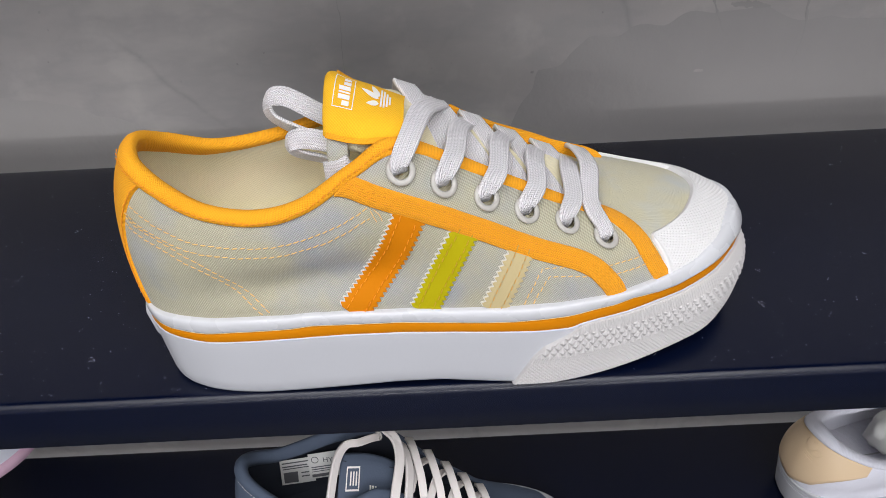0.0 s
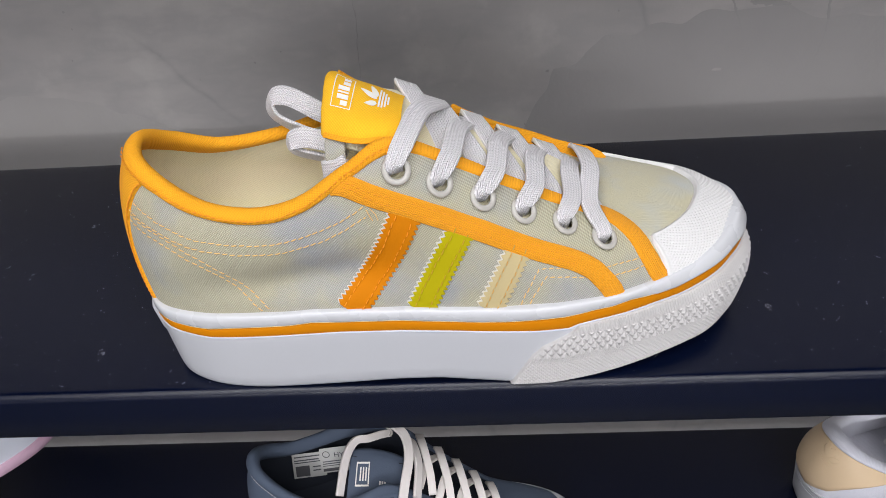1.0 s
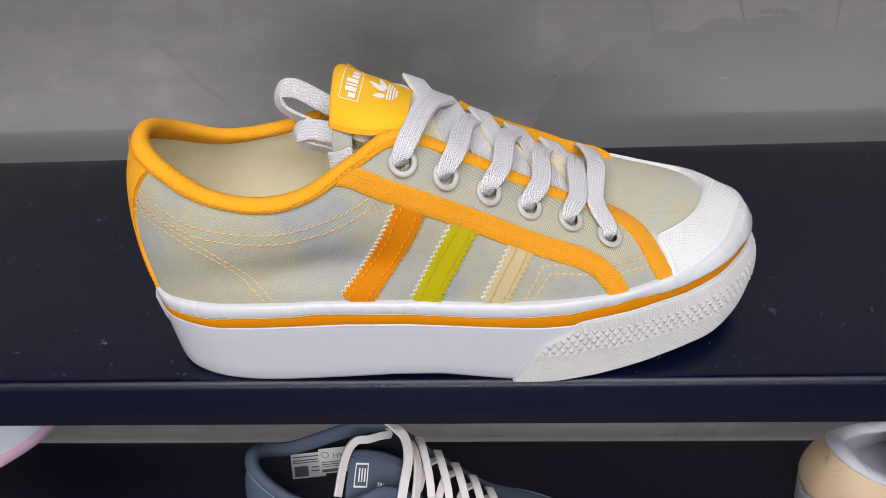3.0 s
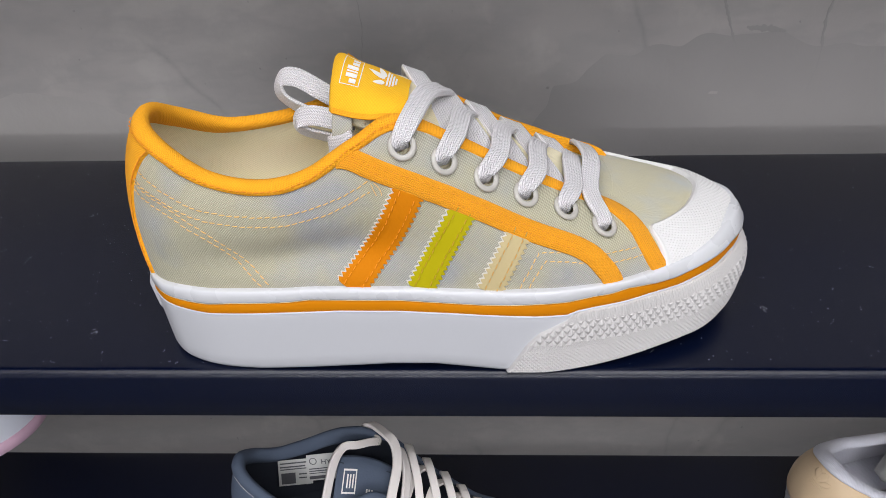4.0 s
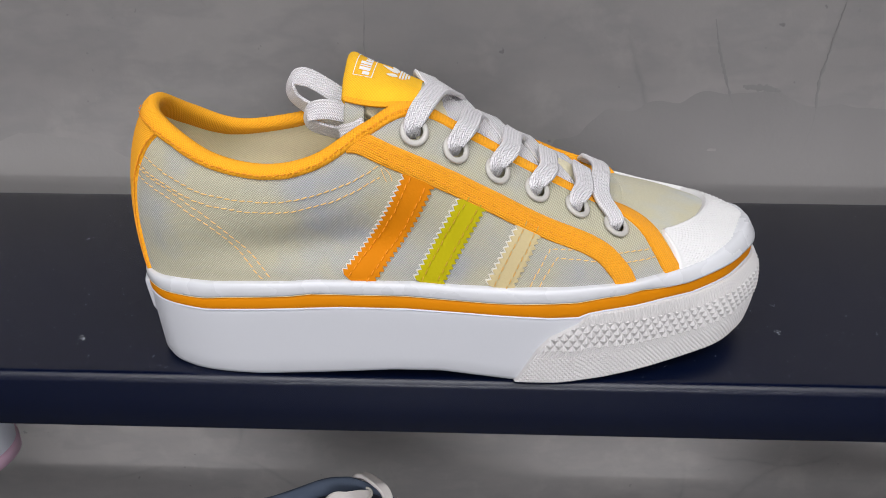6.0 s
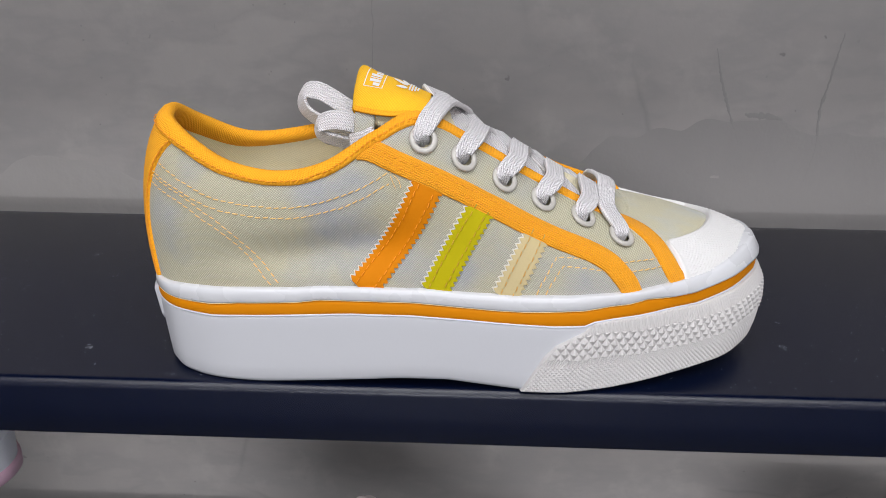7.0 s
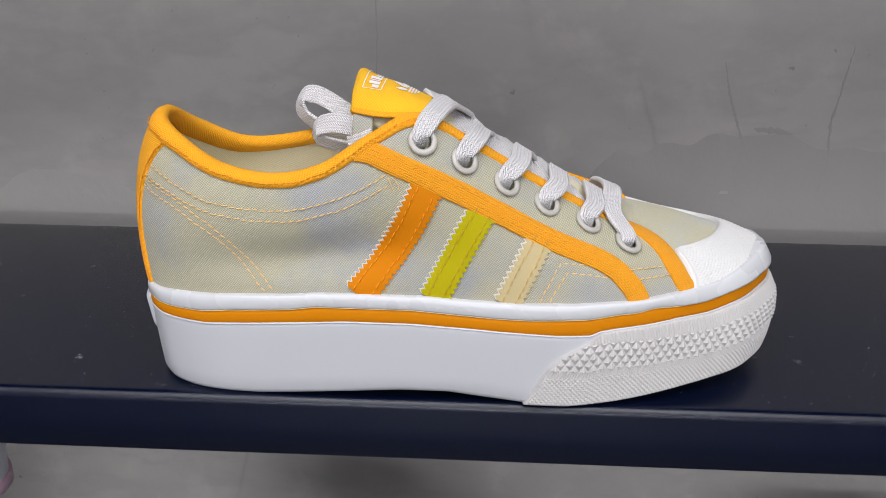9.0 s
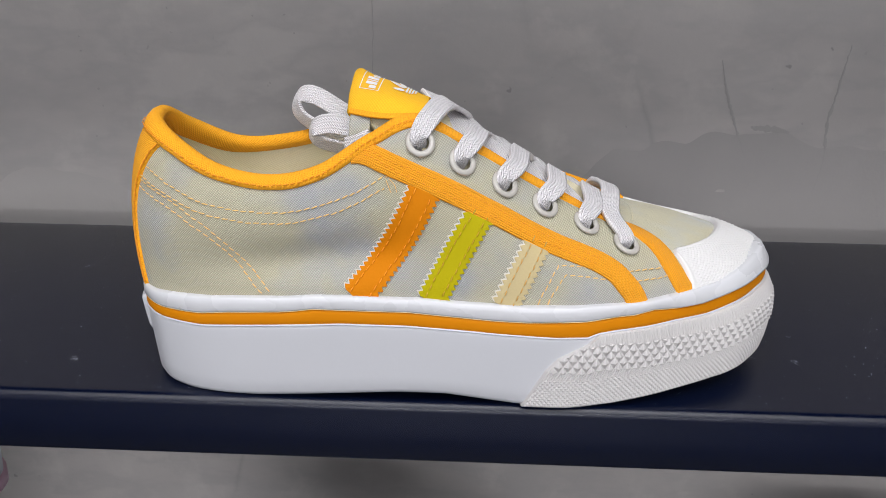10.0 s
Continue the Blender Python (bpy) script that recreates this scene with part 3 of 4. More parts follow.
def build_tongue(root, material, m_in):
    """A padded tongue from the throat's foot up past the collar."""
    axis = np.array([(.092, .209, .0620), (.079, .209, .0672), (.066, .2085, .0745), (.050, .208, .0825), (.030, .206, .0905), (.010, .203, .1045), (-.012, .200, .1182), (-.028, .1985, .1225), (-.0405, .1975, .1265)])
    half = np.array([.018, .020, .022, .024, .026, .028, .028, .027, .021])
    a = spline(np.column_stack([axis, half]), 46)
    c, hw = a[:, :3], a[:, 3]
    tan = unit(np.gradient(c, axis=0))
    side = np.tile([0, 1.0, 0], (46, 1))
    up = unit(np.cross(side, tan))
    up = np.where(up[:, 2:3] < 0, -up, up)
    f = np.linspace(-1, 1, 25)
    arch = np.interp(c[:, 0], [-.04, -.015, .05, .075, .09], [.50, .38, .26, .10, .04])
    drop = (arch * hw)[:, None] * f[None, :] ** 2
    top = c[:, None] + side[:, None] * (hw[:, None] * f)[..., None] - np.array((0, 0, 1.0)) * drop[..., None]
    uv = np.stack([np.broadcast_to(hw[:, None] * f, (46, 25)), np.broadcast_to(np.arange(46)[:, None] * .003, (46, 25))], -1)
    ob = sheet("tongue", top, material, root, "cream canvas tongue", uv=uv, thick=.0042, flip=True)
    return top, up


def lace_run(points, normals, root, material, name="lace", width=.0092, thick=.0019, n=60, taper=None):
    return strap(name, points, normals, width, thick, material, root, "", n, taper)


def build_laces(root, material, m_eyelet, width=.0092):
    ups = np.array((0, -.25, 1.0))
    for k, (u, v) in enumerate(EYELETS):
        p, nn, su, sv = (a.ravel() for a in skin_frame([u], [v]))
        ring_on("eyelet", p + nn * .0008, nn, unit(sv), .0058, .00125, 1.04, m_eyelet, root, "pale grey enamelled metal eyelet")
        # dark well of the eyelet
        rise = unit(sv)
        e1 = skin_frame([u + (.36 if k < 5 else .02)], [.95])
        edge = e1[0].ravel() + e1[1].ravel() * .0034
        n1 = e1[1].ravel()
        if k < 5:
            top = np.array(CRESTS[k])
            mid = edge * .45 + top * .55 + np.array((-.001, -.001, .0040))
            pts = [p - nn * .0065 - rise * .0002, p - nn * .0015 + rise * .0002, p + nn * .0022 + rise * .0026, edge, mid, top,
                   top + np.array((.0020, .0065, -.0040)), top + np.array((.0040, .0120, -.0120))]
            nrm = [-rise + nn * .1, nn * .35 - rise, nn - rise * .15, n1 + ups * .3 + np.array((.12, 0, 0)), (.42, -.35, 1), (.55, .20, 1), (.65, .7, .7), (.5, .95, .3)]
            bulk = ([0, .13, .27, .5, .8, 1], [.62, .70, .92, .99, .95, .85])
        else:
            pts = [p - nn * .0065 - rise * .0002, p - nn * .0015 + rise * .0002, p + nn * .0022 + rise * .0026, edge, (.0710, .204, .0798), (.0695, .226, .0770), (.0680, .238, .0705)]
            nrm = [-rise + nn * .1, nn * .35 - rise, nn - rise * .15, n1 + ups * .4, (.4, -.25, 1), (.4, .35, 1), (.3, .9, .6)]
            bulk = ([0, .13, .27, .5, .8, 1], [.62, .70, .92, .96, .92, .85])
        lace_run(pts, nrm, root, material, width=width, taper=bulk)
    # runs that come over from the far side, pass below the others and dive under the near flap
    for far in FAR_RUNS:
        a = np.array(far)
        x1 = a[0] + .0165
        zn = np.interp(x1, [-.014, .008, .03, .05, .068], [.116, .105, .092, .081, .0715])
        b = np.array((x1, .186, zn - .0012))
        pts = [a + np.array((-.003, .015, -.012)), a + np.array((-.0015, .008, -.0035)), a, a * .5 + b * .5 + np.array((0, 0, .0006)), b, b + np.array((.003, -.008, -.006))]
        nrm = [(.2, .9, .4), (.3, .5, .9), (.45, .0, 1), (.5, -.3, 1), (.45, -.6, .8), (.3, -.8, .6)]
        lace_run(pts, nrm, root, material, width=width * 1.08)


def pinked(name, path, half, teeth, depth, lift, material, root, label, widen=(0.0, 0.0), n=321):
    """A flat strip on the upper whose two long edges are cut into teeth."""
    uv = spline(path, n)
    p, nn, su, sv = skin_frame(uv[:, 0], uv[:, 1])
    tan = unit(np.gradient(p, axis=0))
    side = unit(np.cross(nn, tan))
    a11, a12, a22 = (su * su).sum(1), (su * sv).sum(1), (sv * sv).sum(1)
    b1, b2 = (su * side).sum(1), (sv * side).sum(1)
    det = a11 * a22 - a12 ** 2
    duv = np.column_stack([(b1 * a22 - b2 * a12) / det, (b2 * a11 - b1 * a12) / det])
    s = np.r_[0, np.cumsum(np.linalg.norm(np.diff(p, axis=0), axis=1))]
    saw = depth * tri(s / teeth)
    outer = half - depth + saw
    inner = np.full(n, half - depth - .0004)
    g, uvs = [], []
    for w, l in ((-outer - widen[0], -.0004), (-outer - widen[0], lift * .9), (-inner, lift), (-inner * .5, lift), (0 * inner, lift), (inner * .5, lift), (inner, lift), (outer + widen[1], lift * .9), (outer + widen[1], -.0004)):
        q = uv + duv * w[:, None]
        pp, nq, _, _ = skin_frame(q[:, 0], np.maximum(q[:, 1], -.02))
        g.append(pp + nq * l)
        uvs.append(np.column_stack([w, s]))
    return sheet(name, np.stack(g, 1), material, root, label, uv=np.stack(uvs, 1), smooth=False)


def side_stripe(root, path, width, material, thread, label):
    """A leather side stripe with pinked edges, two seams and a pale cut edge."""
    ob = pinked("side_stripe", path, width / 2 + .0004, .0025, .0016, .0010, material, root, label)
    pinked("cut_edge", path, width / 2 + .0004, .0025, .0016, .0006, M_CUT, ob, "pale pinked under-edge", (0, .0007))
    for sgn in (-1, 1):
        mid = spline(path, 14)
        q, nn, su, sv = skin_frame(mid[:, 0], mid[:, 1])
        tan = unit(np.gradient(q, axis=0))
        side = unit(np.cross(nn, tan)) * sgn * (width / 2 - .0030)
        a11, a12, a22 = (su * su).sum(1), (su * sv).sum(1), (sv * sv).sum(1)
        b1, b2 = (su * side).sum(1), (sv * side).sum(1)
        det = a11 * a22 - a12 ** 2
        st = mid + np.column_stack([(b1 * a22 - b2 * a12) / det, (b2 * a11 - b1 * a12) / det])
        stitching("stitching", st.tolist(), .0013, thread, ob, "", .0034, .0024, .0005)
    return ob


def punched(name, p, material, root, label, uv, flip=False):
    """A sheet with the eyelets' holes punched through it."""
    n, m, _ = p.shape
    v = p.reshape(-1, 3)
    hole = np.zeros(len(v), bool)
    for u, w in EYELETS:
        hole |= np.linalg.norm(v - skin(u, w), axis=1) < .0050
    f = grid_faces(n, m, flip=flip)
    f = f[~hole[f].all(1)]
    return part(name, v, f, material, root, label, uv.reshape(-1, 2))


def upper_shell(root, material, label):
    us = np.linspace(-8.6, 11.75, 420)
    vs = np.linspace(-.02, .985, 44)
    U, V = np.meshgrid(us, vs, indexing="ij")
    p, nn, _, _ = skin_frame(U, V)
    uv = np.stack([p[..., 0] + .25 * p[..., 2], p[..., 2] * 1.08 - .1 * p[..., 0]], -1)
    # soft dents in the cloth
    d = np.array([noise.noise(Vector(q * 28)) for q in p.reshape(-1, 3)]).reshape(U.shape)
    p = p + nn * (d * .0007 * np.clip(V * 4, 0, 1) * np.clip((1 - V) * 6, 0, 1))[..., None]
    p = p - nn * (.0012 * np.exp(-((U - 2.4) / .8) ** 2 - ((V - .12) / .12) ** 2))[..., None]
    return punched("upper", p, material, root, label, uv)


def canvas_sneaker():
    root = thing("platform_sneaker", (0, .2, 0), "pale canvas low-top platform sneaker with orange trim, standing on the shelf", "sneaker")
    build_sole(root, M_WHITE, M_STRIPE, M_FOX)
    build_bumper(root)
    upper_shell(root, M_CANVAS, "pale sage and blue-grey dyed canvas")
    # vamp panel, a hair proud of the quarters' cloth
    us = np.linspace(11.5, 16.7, 120)
    patch("vamp", us, np.full(120, -.02), np.full(120, .999), .0002, M_VAMP, root, "smooth pale khaki vamp", 30, edge=False)
    # rubber toe cap with a raised rim and pebbled face
    us = np.linspace(11.86, 17.0, 420)
    rim = np.interp(us, [11.86, 11.95, 12.05, 12.55, 13.2, 13.9, 14.5, 15.0, 15.5, 16.3, 17.0], [.43, .49, .50, .46, .392, .345, .29, .285, .42, .66, .75])
    nv = 190
    f = np.linspace(0, 1, nv)
    V = (rim[:, None] + .0) * f - .01 * (1 - f)
    U = us[:, None] - .15 * (1 - f)[None, :] * np.exp(-(us - 11.86) / .3)[:, None]
    p, nn, _, _ = skin_frame(U, V)
    s_u, s_v = U * .0215, V * .055
    peb = np.minimum(tri(s_u / .0021 + s_v / .0021), tri(s_u / .0021 - s_v / .0021)) * .00042
    d_end = np.minimum(np.minimum((us - 11.86) * .021, 1)[:, None], (rim[:, None] - V) * .055)
    lift = np.clip(d_end / .0009, 0, 1) ** .5 * .0017 - .0004 + peb * np.clip((d_end - .0015) / .002, 0, 1)
    lift = lift + .0004 * np.clip(1 - np.abs(d_end - .0012) / .0009, 0, 1)
    lift = lift + .0015 * np.exp(-((U - 14.9) / .9) ** 2) * np.sin(np.pi * np.clip(f[None, :], 0, 1)) ** .7
    sheet("toe_cap", p + nn * lift[..., None], M_CAP, root, "white pebbled rubber toe cap")
    stitching("stitching", [(12.05, .90), (12.6, .90), (13.2, .90), (14, .90), (14.8, .90), (15.6, .90)], .0001, M_VAMP, root, "tone-on-tone arc seam at the throat", .0024, .0018, .0006)
    build_lining(root, M_LINING, M_LINING)
    # heel strip
    us = np.linspace(-1.6, 1.62, 80)
    w = np.interp(np.linspace(0, 1, 24), [0, .1, .3, .5, .7, 1], [1.48, 1.48, 1.40, 1.40, 1.54, 1.74])
    f = np.linspace(-1, 1, 80)
    V = np.linspace(.0, .9, 24)[None, :] + 0 * f[:, None]
    U = f[:, None] * w[None, :]
    p, nn, _, _ = skin_frame(U, V)
    lift = np.full(80, .0012)
    lift[[0, -1]] = -.0005
    lift[[1, -2]] = .0008
    sheet("heel_strip", p + nn * lift[:, None, None], M_BIND, root, "orange cloth strip up the heel", uv=np.stack([U * .018, V * .07], -1))
    for sg in (1, -1):
        ed = [(sg * (np.interp(v, np.linspace(0, .9, 24), w) - .03), v) for v in np.linspace(.02, .88, 12)]
        stitching("stitching", ed, .0009, M_THREAD_O, root, "", .0026, .0024, .0007)
    build_binding(root, M_BIND)
    # seam along the collar binding's lower edge
    seam = [(u, float(bind_low(u)) + .035) for u in np.linspace(.3, 6.9, 40)]
    stitching("stitching", seam, .0023, M_THREAD_O, root, "", .0026, .0021, .0006)
    # front eyestay trim running down to the sole, and the side band
    ribbon("eyestay_trim", [(11.2, .935), (11.45, .88), (11.62, .79), (11.69, .66), (11.67, .5), (11.63, .36), (11.63, .17), (11.68, .0)], .0078, .0012, M_TAPE, root, "orange woven tape", 90)
    band = ribbon("side_band", [(5.62, .955), (6.05, .715), (6.55, .57), (7.08, .497), (7.6, .478), (8.18, .463), (8.75, .437), (9.3, .408), (9.75, .385), (10.12, .352), (10.42, .29), (10.6, .20), (10.74, .10), (10.82, -.01)], .0088, .0011, M_TAPE, root, "orange woven tape along the eyestay", 220)
    for dv in (.028, -.028):
        stitching("stitching", [(5.75, .88 + dv), (6.1, .69 + dv), (6.55, .57 + dv), (7.08, .497 + dv), (8.18, .463 + dv), (9.3, .408 + dv), (10.1, .352 + dv)], .0010, M_THREAD_O, band, "", .0022, .0015, .0005)
    side_stripe(root, [(5.36, .0), (6.02, .235), (6.70, .480)], .0128, M_LEATHER_O, M_THREAD_O, "orange leather stripe with pinked edges")
    side_stripe(root, [(6.70, .0), (7.26, .205), (7.80, .43)], .0118, M_LEATHER_Y, M_THREAD_G, "yellow-green leather stripe with pinked edges")
    side_stripe(root, [(8.17, .0), (8.56, .19), (8.95, .41)], .0112, M_LEATHER_C, M_THREAD_C, "cream leather stripe with pinked edges")
    for run in ([(1.62, .655), (2.33, .65), (2.85, .631), (3.33, .60), (3.75, .588), (4.28, .581), (4.88, .594), (5.48, .60), (6.05, .625)],
                [(1.45, .575), (2.38, .581), (2.88, .556), (3.33, .519), (3.75, .50), (4.25, .494), (4.83, .506), (5.43, .525), (5.95, .556)],
                [(1.5, .555), (2.53, .556), (3.1, .481), (3.45, .35), (3.75, .169), (4.0, .025)],
                [(1.5, .515), (2.55, .506), (3.1, .425), (3.45, .294), (3.7, .125), (3.88, .019)],
                [(8.8, .013), (9.05, .144), (9.25, .25), (9.32, .268), (9.85, .288), (10.6, .300), (11.23, .325), (11.62, .331)],
                [(9.0, .013), (9.22, .125), (9.38, .20), (9.45, .213), (9.95, .213), (10.7, .206), (11.28, .225), (11.6, .238)]):
        stitching("stitching", run, .0001, M_THREAD, root, "cream-yellow seam", .0031, .0025, .0006)
    for k, du in enumerate((-.02, .04)):
        a = skin_frame([6.02 + du], [.60])
        q, nn = a[0].ravel(), a[1].ravel()
        tail = [q + nn * .0006, q + np.array((.001 + .0012 * k, -.0014, -.002)), q + np.array((.002 + .001 * k, -.0010 - .0006 * k, -.0048))]
        strap("thread_end", tail, [nn] * 3, .0003, .0003, M_THREAD, root, "", 12)
    top, up = build_tongue(root, M_LINING, M_LINING)
    # woven label folded over the tongue's end: cross-sections from the foot to the fold, near edge to far edge
    sections = [
        [(-.0095, .1683, .1140), (-.0095, .1755, .1183), (-.0095, .187, .1199), (-.0095, .1993, .1189), (-.0095, .211, .1141), (-.0095, .2204, .1045)],
        [(-.017, .1685, .1157), (-.017, .1753, .1206), (-.017, .187, .1225), (-.017, .199, .1220), (-.0165, .2105, .1177), (-.0165, .220, .109)],
        [(-.027, .1685, .1155), (-.027, .1745, .1220), (-.0265, .186, .1250), (-.0262, .199, .1258), (-.025, .2105, .1215), (-.024, .220, .113)],
        [(-.0400, .1735, .1165), (-.0400, .1795, .1220), (-.0397, .188, .1260), (-.0393, .197, .1292), (-.0388, .205, .1300), (-.038, .213, .1265)]]
    across = np.stack([spline(q, 25) for q in sections], 0)
    G = np.stack([spline(across[:, k], 18) for k in range(25)], 1)
    lab_n = unit(np.cross(np.gradient(G, axis=0), np.gradient(G, axis=1)))
    lab_n = np.where(lab_n[..., 2:3] < 0, -lab_n, lab_n)
    tn = unit(G[-1] - G[-2])
    fold = [G[-1] + tn * a - lab_n[-1] * b for a, b in ((.0011, .0003), (.0019, .0010), (.0021, .0020), (.0017, .0032), (.0004, .0040), (-.008, .0042))]
    L = np.concatenate([G, np.stack(fold, 0)], 0)
    side_n = np.concatenate([lab_n, np.repeat(lab_n[-1:], len(fold), 0)], 0)
    L = np.concatenate([L[:, :1] - side_n[:, :1] * .0014, L, L[:, -1:] - side_n[:, -1:] * .0014], 1)
    uv = np.stack(np.meshgrid(np.arange(L.shape[0]) * .0022, np.arange(27) * .0022, indexing="ij"), -1)
    label_ob = sheet("tongue_label", L, M_LABEL, root, "yellow-orange woven label with a white frame and mark", uv=uv)
    for j0 in (0, 24):
        rim = [G[k, j0] + lab_n[k, j0] * .0001 for k in (0, 4, 8, 12, 17)]
        strap("label_seam", rim, [lab_n[k, j0] for k in (0, 4, 8, 12, 17)], .0022, .0013, M_BIND, label_ob, "orange overlocked edge", 50)

    def on_label(a, b, lift=.00035):
        """a: up to 1 at the label's fold; b: -1 near edge, 1 far edge."""
        i, j = np.clip(1 - (1 - a) * 1.21, 0, 1) * 17, (np.clip(b, -1, 1) + 1) * 12
        i0, j0 = min(int(i), 16), min(int(j), 23)
        fi, fj = i - i0, j - j0
        q = (G[i0, j0] * (1 - fi) * (1 - fj) + G[i0 + 1, j0] * fi * (1 - fj) + G[i0, j0 + 1] * (1 - fi) * fj + G[i0 + 1, j0 + 1] * fi * fj)
        return q + lab_n[i0, j0] * lift

    def print_strip(name, quad, label="white print", n=10, m=3):
        """A printed patch between four corners (a, b), following the cloth."""
        c00, c10, c11, c01 = (np.array(q) for q in quad)
        pts = np.array([[on_label(*((c00 * (1 - f) + c10 * f) * (1 - g) + (c01 * (1 - f) + c11 * f) * g)) for g in np.linspace(0, 1, m)] for f in np.linspace(0, 1, n)])
        return sheet(name, pts, M_PRINT, label_ob, label)

    # frame, and six plain marks within it
    corner = {(0, 0): np.array((.945, -.42)), (0, 1): np.array((.945, .52)), (1, 0): np.array((.715, -.54)), (1, 1): np.array((.715, .28))}

    def framed(s, t):
        return (corner[0, 0] * (1 - t) + corner[0, 1] * t) * (1 - s) + (corner[1, 0] * (1 - t) + corner[1, 1] * t) * s

    for s0, t0, s1, t1 in ((0, 0, .045, 1), (.955, 0, 1, 1), (.045, 0, .955, .022), (.045, .978, .955, 1)):
        print_strip("printed_line", [framed(s0, t0), framed(s0, t1), framed(s1, t1), framed(s1, t0)])
    for k, (w, tall) in enumerate(((.13, .45), (.13, .24), (.05, .24), (.13, .24), (.13, .45), (.12, .45))):
        t0 = .07 + sum((.13, .13, .05, .13, .13, .12)[:k]) + .036 * k
        print_strip("printed_mark", [framed(tall, t0), framed(tall, t0 + w), framed(.80, t0 + w), framed(.80, t0)], n=5)

    def leaf(base, tip, half):
        """A pointed oval from base to tip."""
        unit_ab = np.array((413.0, 244.0))
        p0, p1 = np.array(base) * unit_ab, np.array(tip) * unit_ab
        way = p1 - p0
        cross = np.array((-way[1], way[0])) / np.linalg.norm(way)
        rows = []
        for f in np.linspace(0, 1, 9):
            w = half * math.sin(math.pi * f ** .75) ** .8 * (1 - .2 * f) if 0 < f < 1 else 0
            rows.append([on_label(*((p0 + way * f + cross * w * g) / unit_ab)) for g in (-1, -.4, .4, 1)])
        sheet("printed_leaf", np.array(rows), M_PRINT, label_ob, "white printed leaf shape")

    leaf((.455, -.16), (.545, .20), 16)
    leaf((.455, -.22), (.655, .02), 16)
    leaf((.450, -.34), (.585, -.36), 18)
    for a0, b0, b1 in ((.437, -.42, .14), (.405, -.43, .10), (.373, -.40, .02), (.342, -.33, -.08)):
        print_strip("printed_line", [(a0, b0), (a0, b1), (a0 - .020, b1), (a0 - .020, b0)])
    strap("tongue_tab", [(-.0355, .1765, .1175), (-.0358, .1712, .1135), (-.0358, .1685, .1085), (-.0355, .1690, .100)], [(-.1, -1, .35)] * 4, .0085, .0012, M_CANVAS, root, "pale woven tab under the label", 24)
    strap("lace_end", [(-.0415, .1690, .1030), (-.0385, .1670, .1040), (-.0345, .1655, .1055), (-.0305, .1660, .1075)], [(-.1, -1, .35)] * 4, .0080, .0016, M_LACE, root, "lace end tucked in beside the tongue", 24)
    strap("eyestay_trim", [(0.0080, 0.2340, 0.0960), (0.0150, 0.2340, 0.0920), (0.0320, 0.2340, 0.0840), (0.0470, 0.2340, 0.0780), (0.0620, 0.2340, 0.0730), (0.0760, 0.2340, 0.0690), (0.0830, 0.2340, 0.0660)], [(.15, -.75, .65)] * 7, .0072, .0034, M_BIND, root, "orange binding of the far eyestay", 90, ([0, .88, .96, 1], [1, 1, .75, .3]))
    build_laces(root, M_LACE, M_EYELET)
    # two loose lace loops behind the tongue
    def loop(pts, nrm):
        return lace_run(pts, nrm, root, M_LACE, "lace_loop", .0086, .0014, 90)
    loop([(-.036, .206, .1045), (-.048, .209, .110), (-.062, .211, .1175), (-.0692, .2105, .1160), (-.0685, .2095, .1090), (-.058, .209, .1020), (-.046, .208, .098)],
         [(.2, -.9, .6), (.3, -.9, .5), (.5, -.8, .3), (-1, -.5, .3), (-.5, -.9, -.8), (.3, -.8, -.8), (.3, -.8, -.6)])
    loop([(-.032, .180, .1075), (-.041, .1835, .1085), (-.052, .187, .1090), (-.0585, .189, .1060), (-.056, .190, .1010), (-.045, .188, .0985), (-.032, .184, .0965)],
         [(.1, -.95, .4), (.1, -.95, .4), (.1, -.95, .4), (-1, -.4, .2), (-.2, -.8, -.7), (.1, -.8, -.7), (.1, -.8, -.7)])
    # moulded tab at the back of the sole
    us = np.linspace(-.9, 1.55, 40)
    pts = loop_at(OUTLINE, us)
    tt = unit(np.gradient(pts, axis=0))
    nn = np.column_stack([tt[:, 1], -tt[:, 0]])
    rows = []
    for o, z in ((-.004, .0365), (.0012, .0365), (.0020, .0350), (.0014, .0300), (.0004, .0225), (-.0004, .0205), (-.006, .0205)):
        fade = np.clip(np.minimum(us + .9, 1.55 - us) / .12, 0, 1)
        rows.append(np.column_stack([pts + nn * (np.where(fade < 1, o * fade - .003 * (1 - fade), o))[:, None], np.full(40, z)]))
    sheet("heel_tab", np.stack(rows, 1), M_WHITE, root, "small white rubber heel tab")
    return root


def plain_sneaker(name, label, m_upper, m_bind, m_lining, m_side, m_fox, group="shoes on the lower shelf", swell=1.0):
    """A shoe of the same last, for the shelf below."""
    root = thing(name, (0, .2, 0), label, "sneaker", group)
    build_sole(root, m_side, m_fox, m_fox)
    upper_shell(root, m_upper, "")
    build_lining(root, m_lining, m_lining)
    build_binding(root, m_bind, label="soft rolled collar", swell=swell)
    patch("vamp", np.linspace(11.5, 16.7, 80), np.full(80, -.02), np.full(80, .999), .0002, m_upper, root, "", 20, edge=False)
    return root


def put_down(root, place):
    """Moves a finished shoe: place acts on the last's own axes."""
    root.matrix_basis = place @ Matrix.Translation((0, .2, 0))


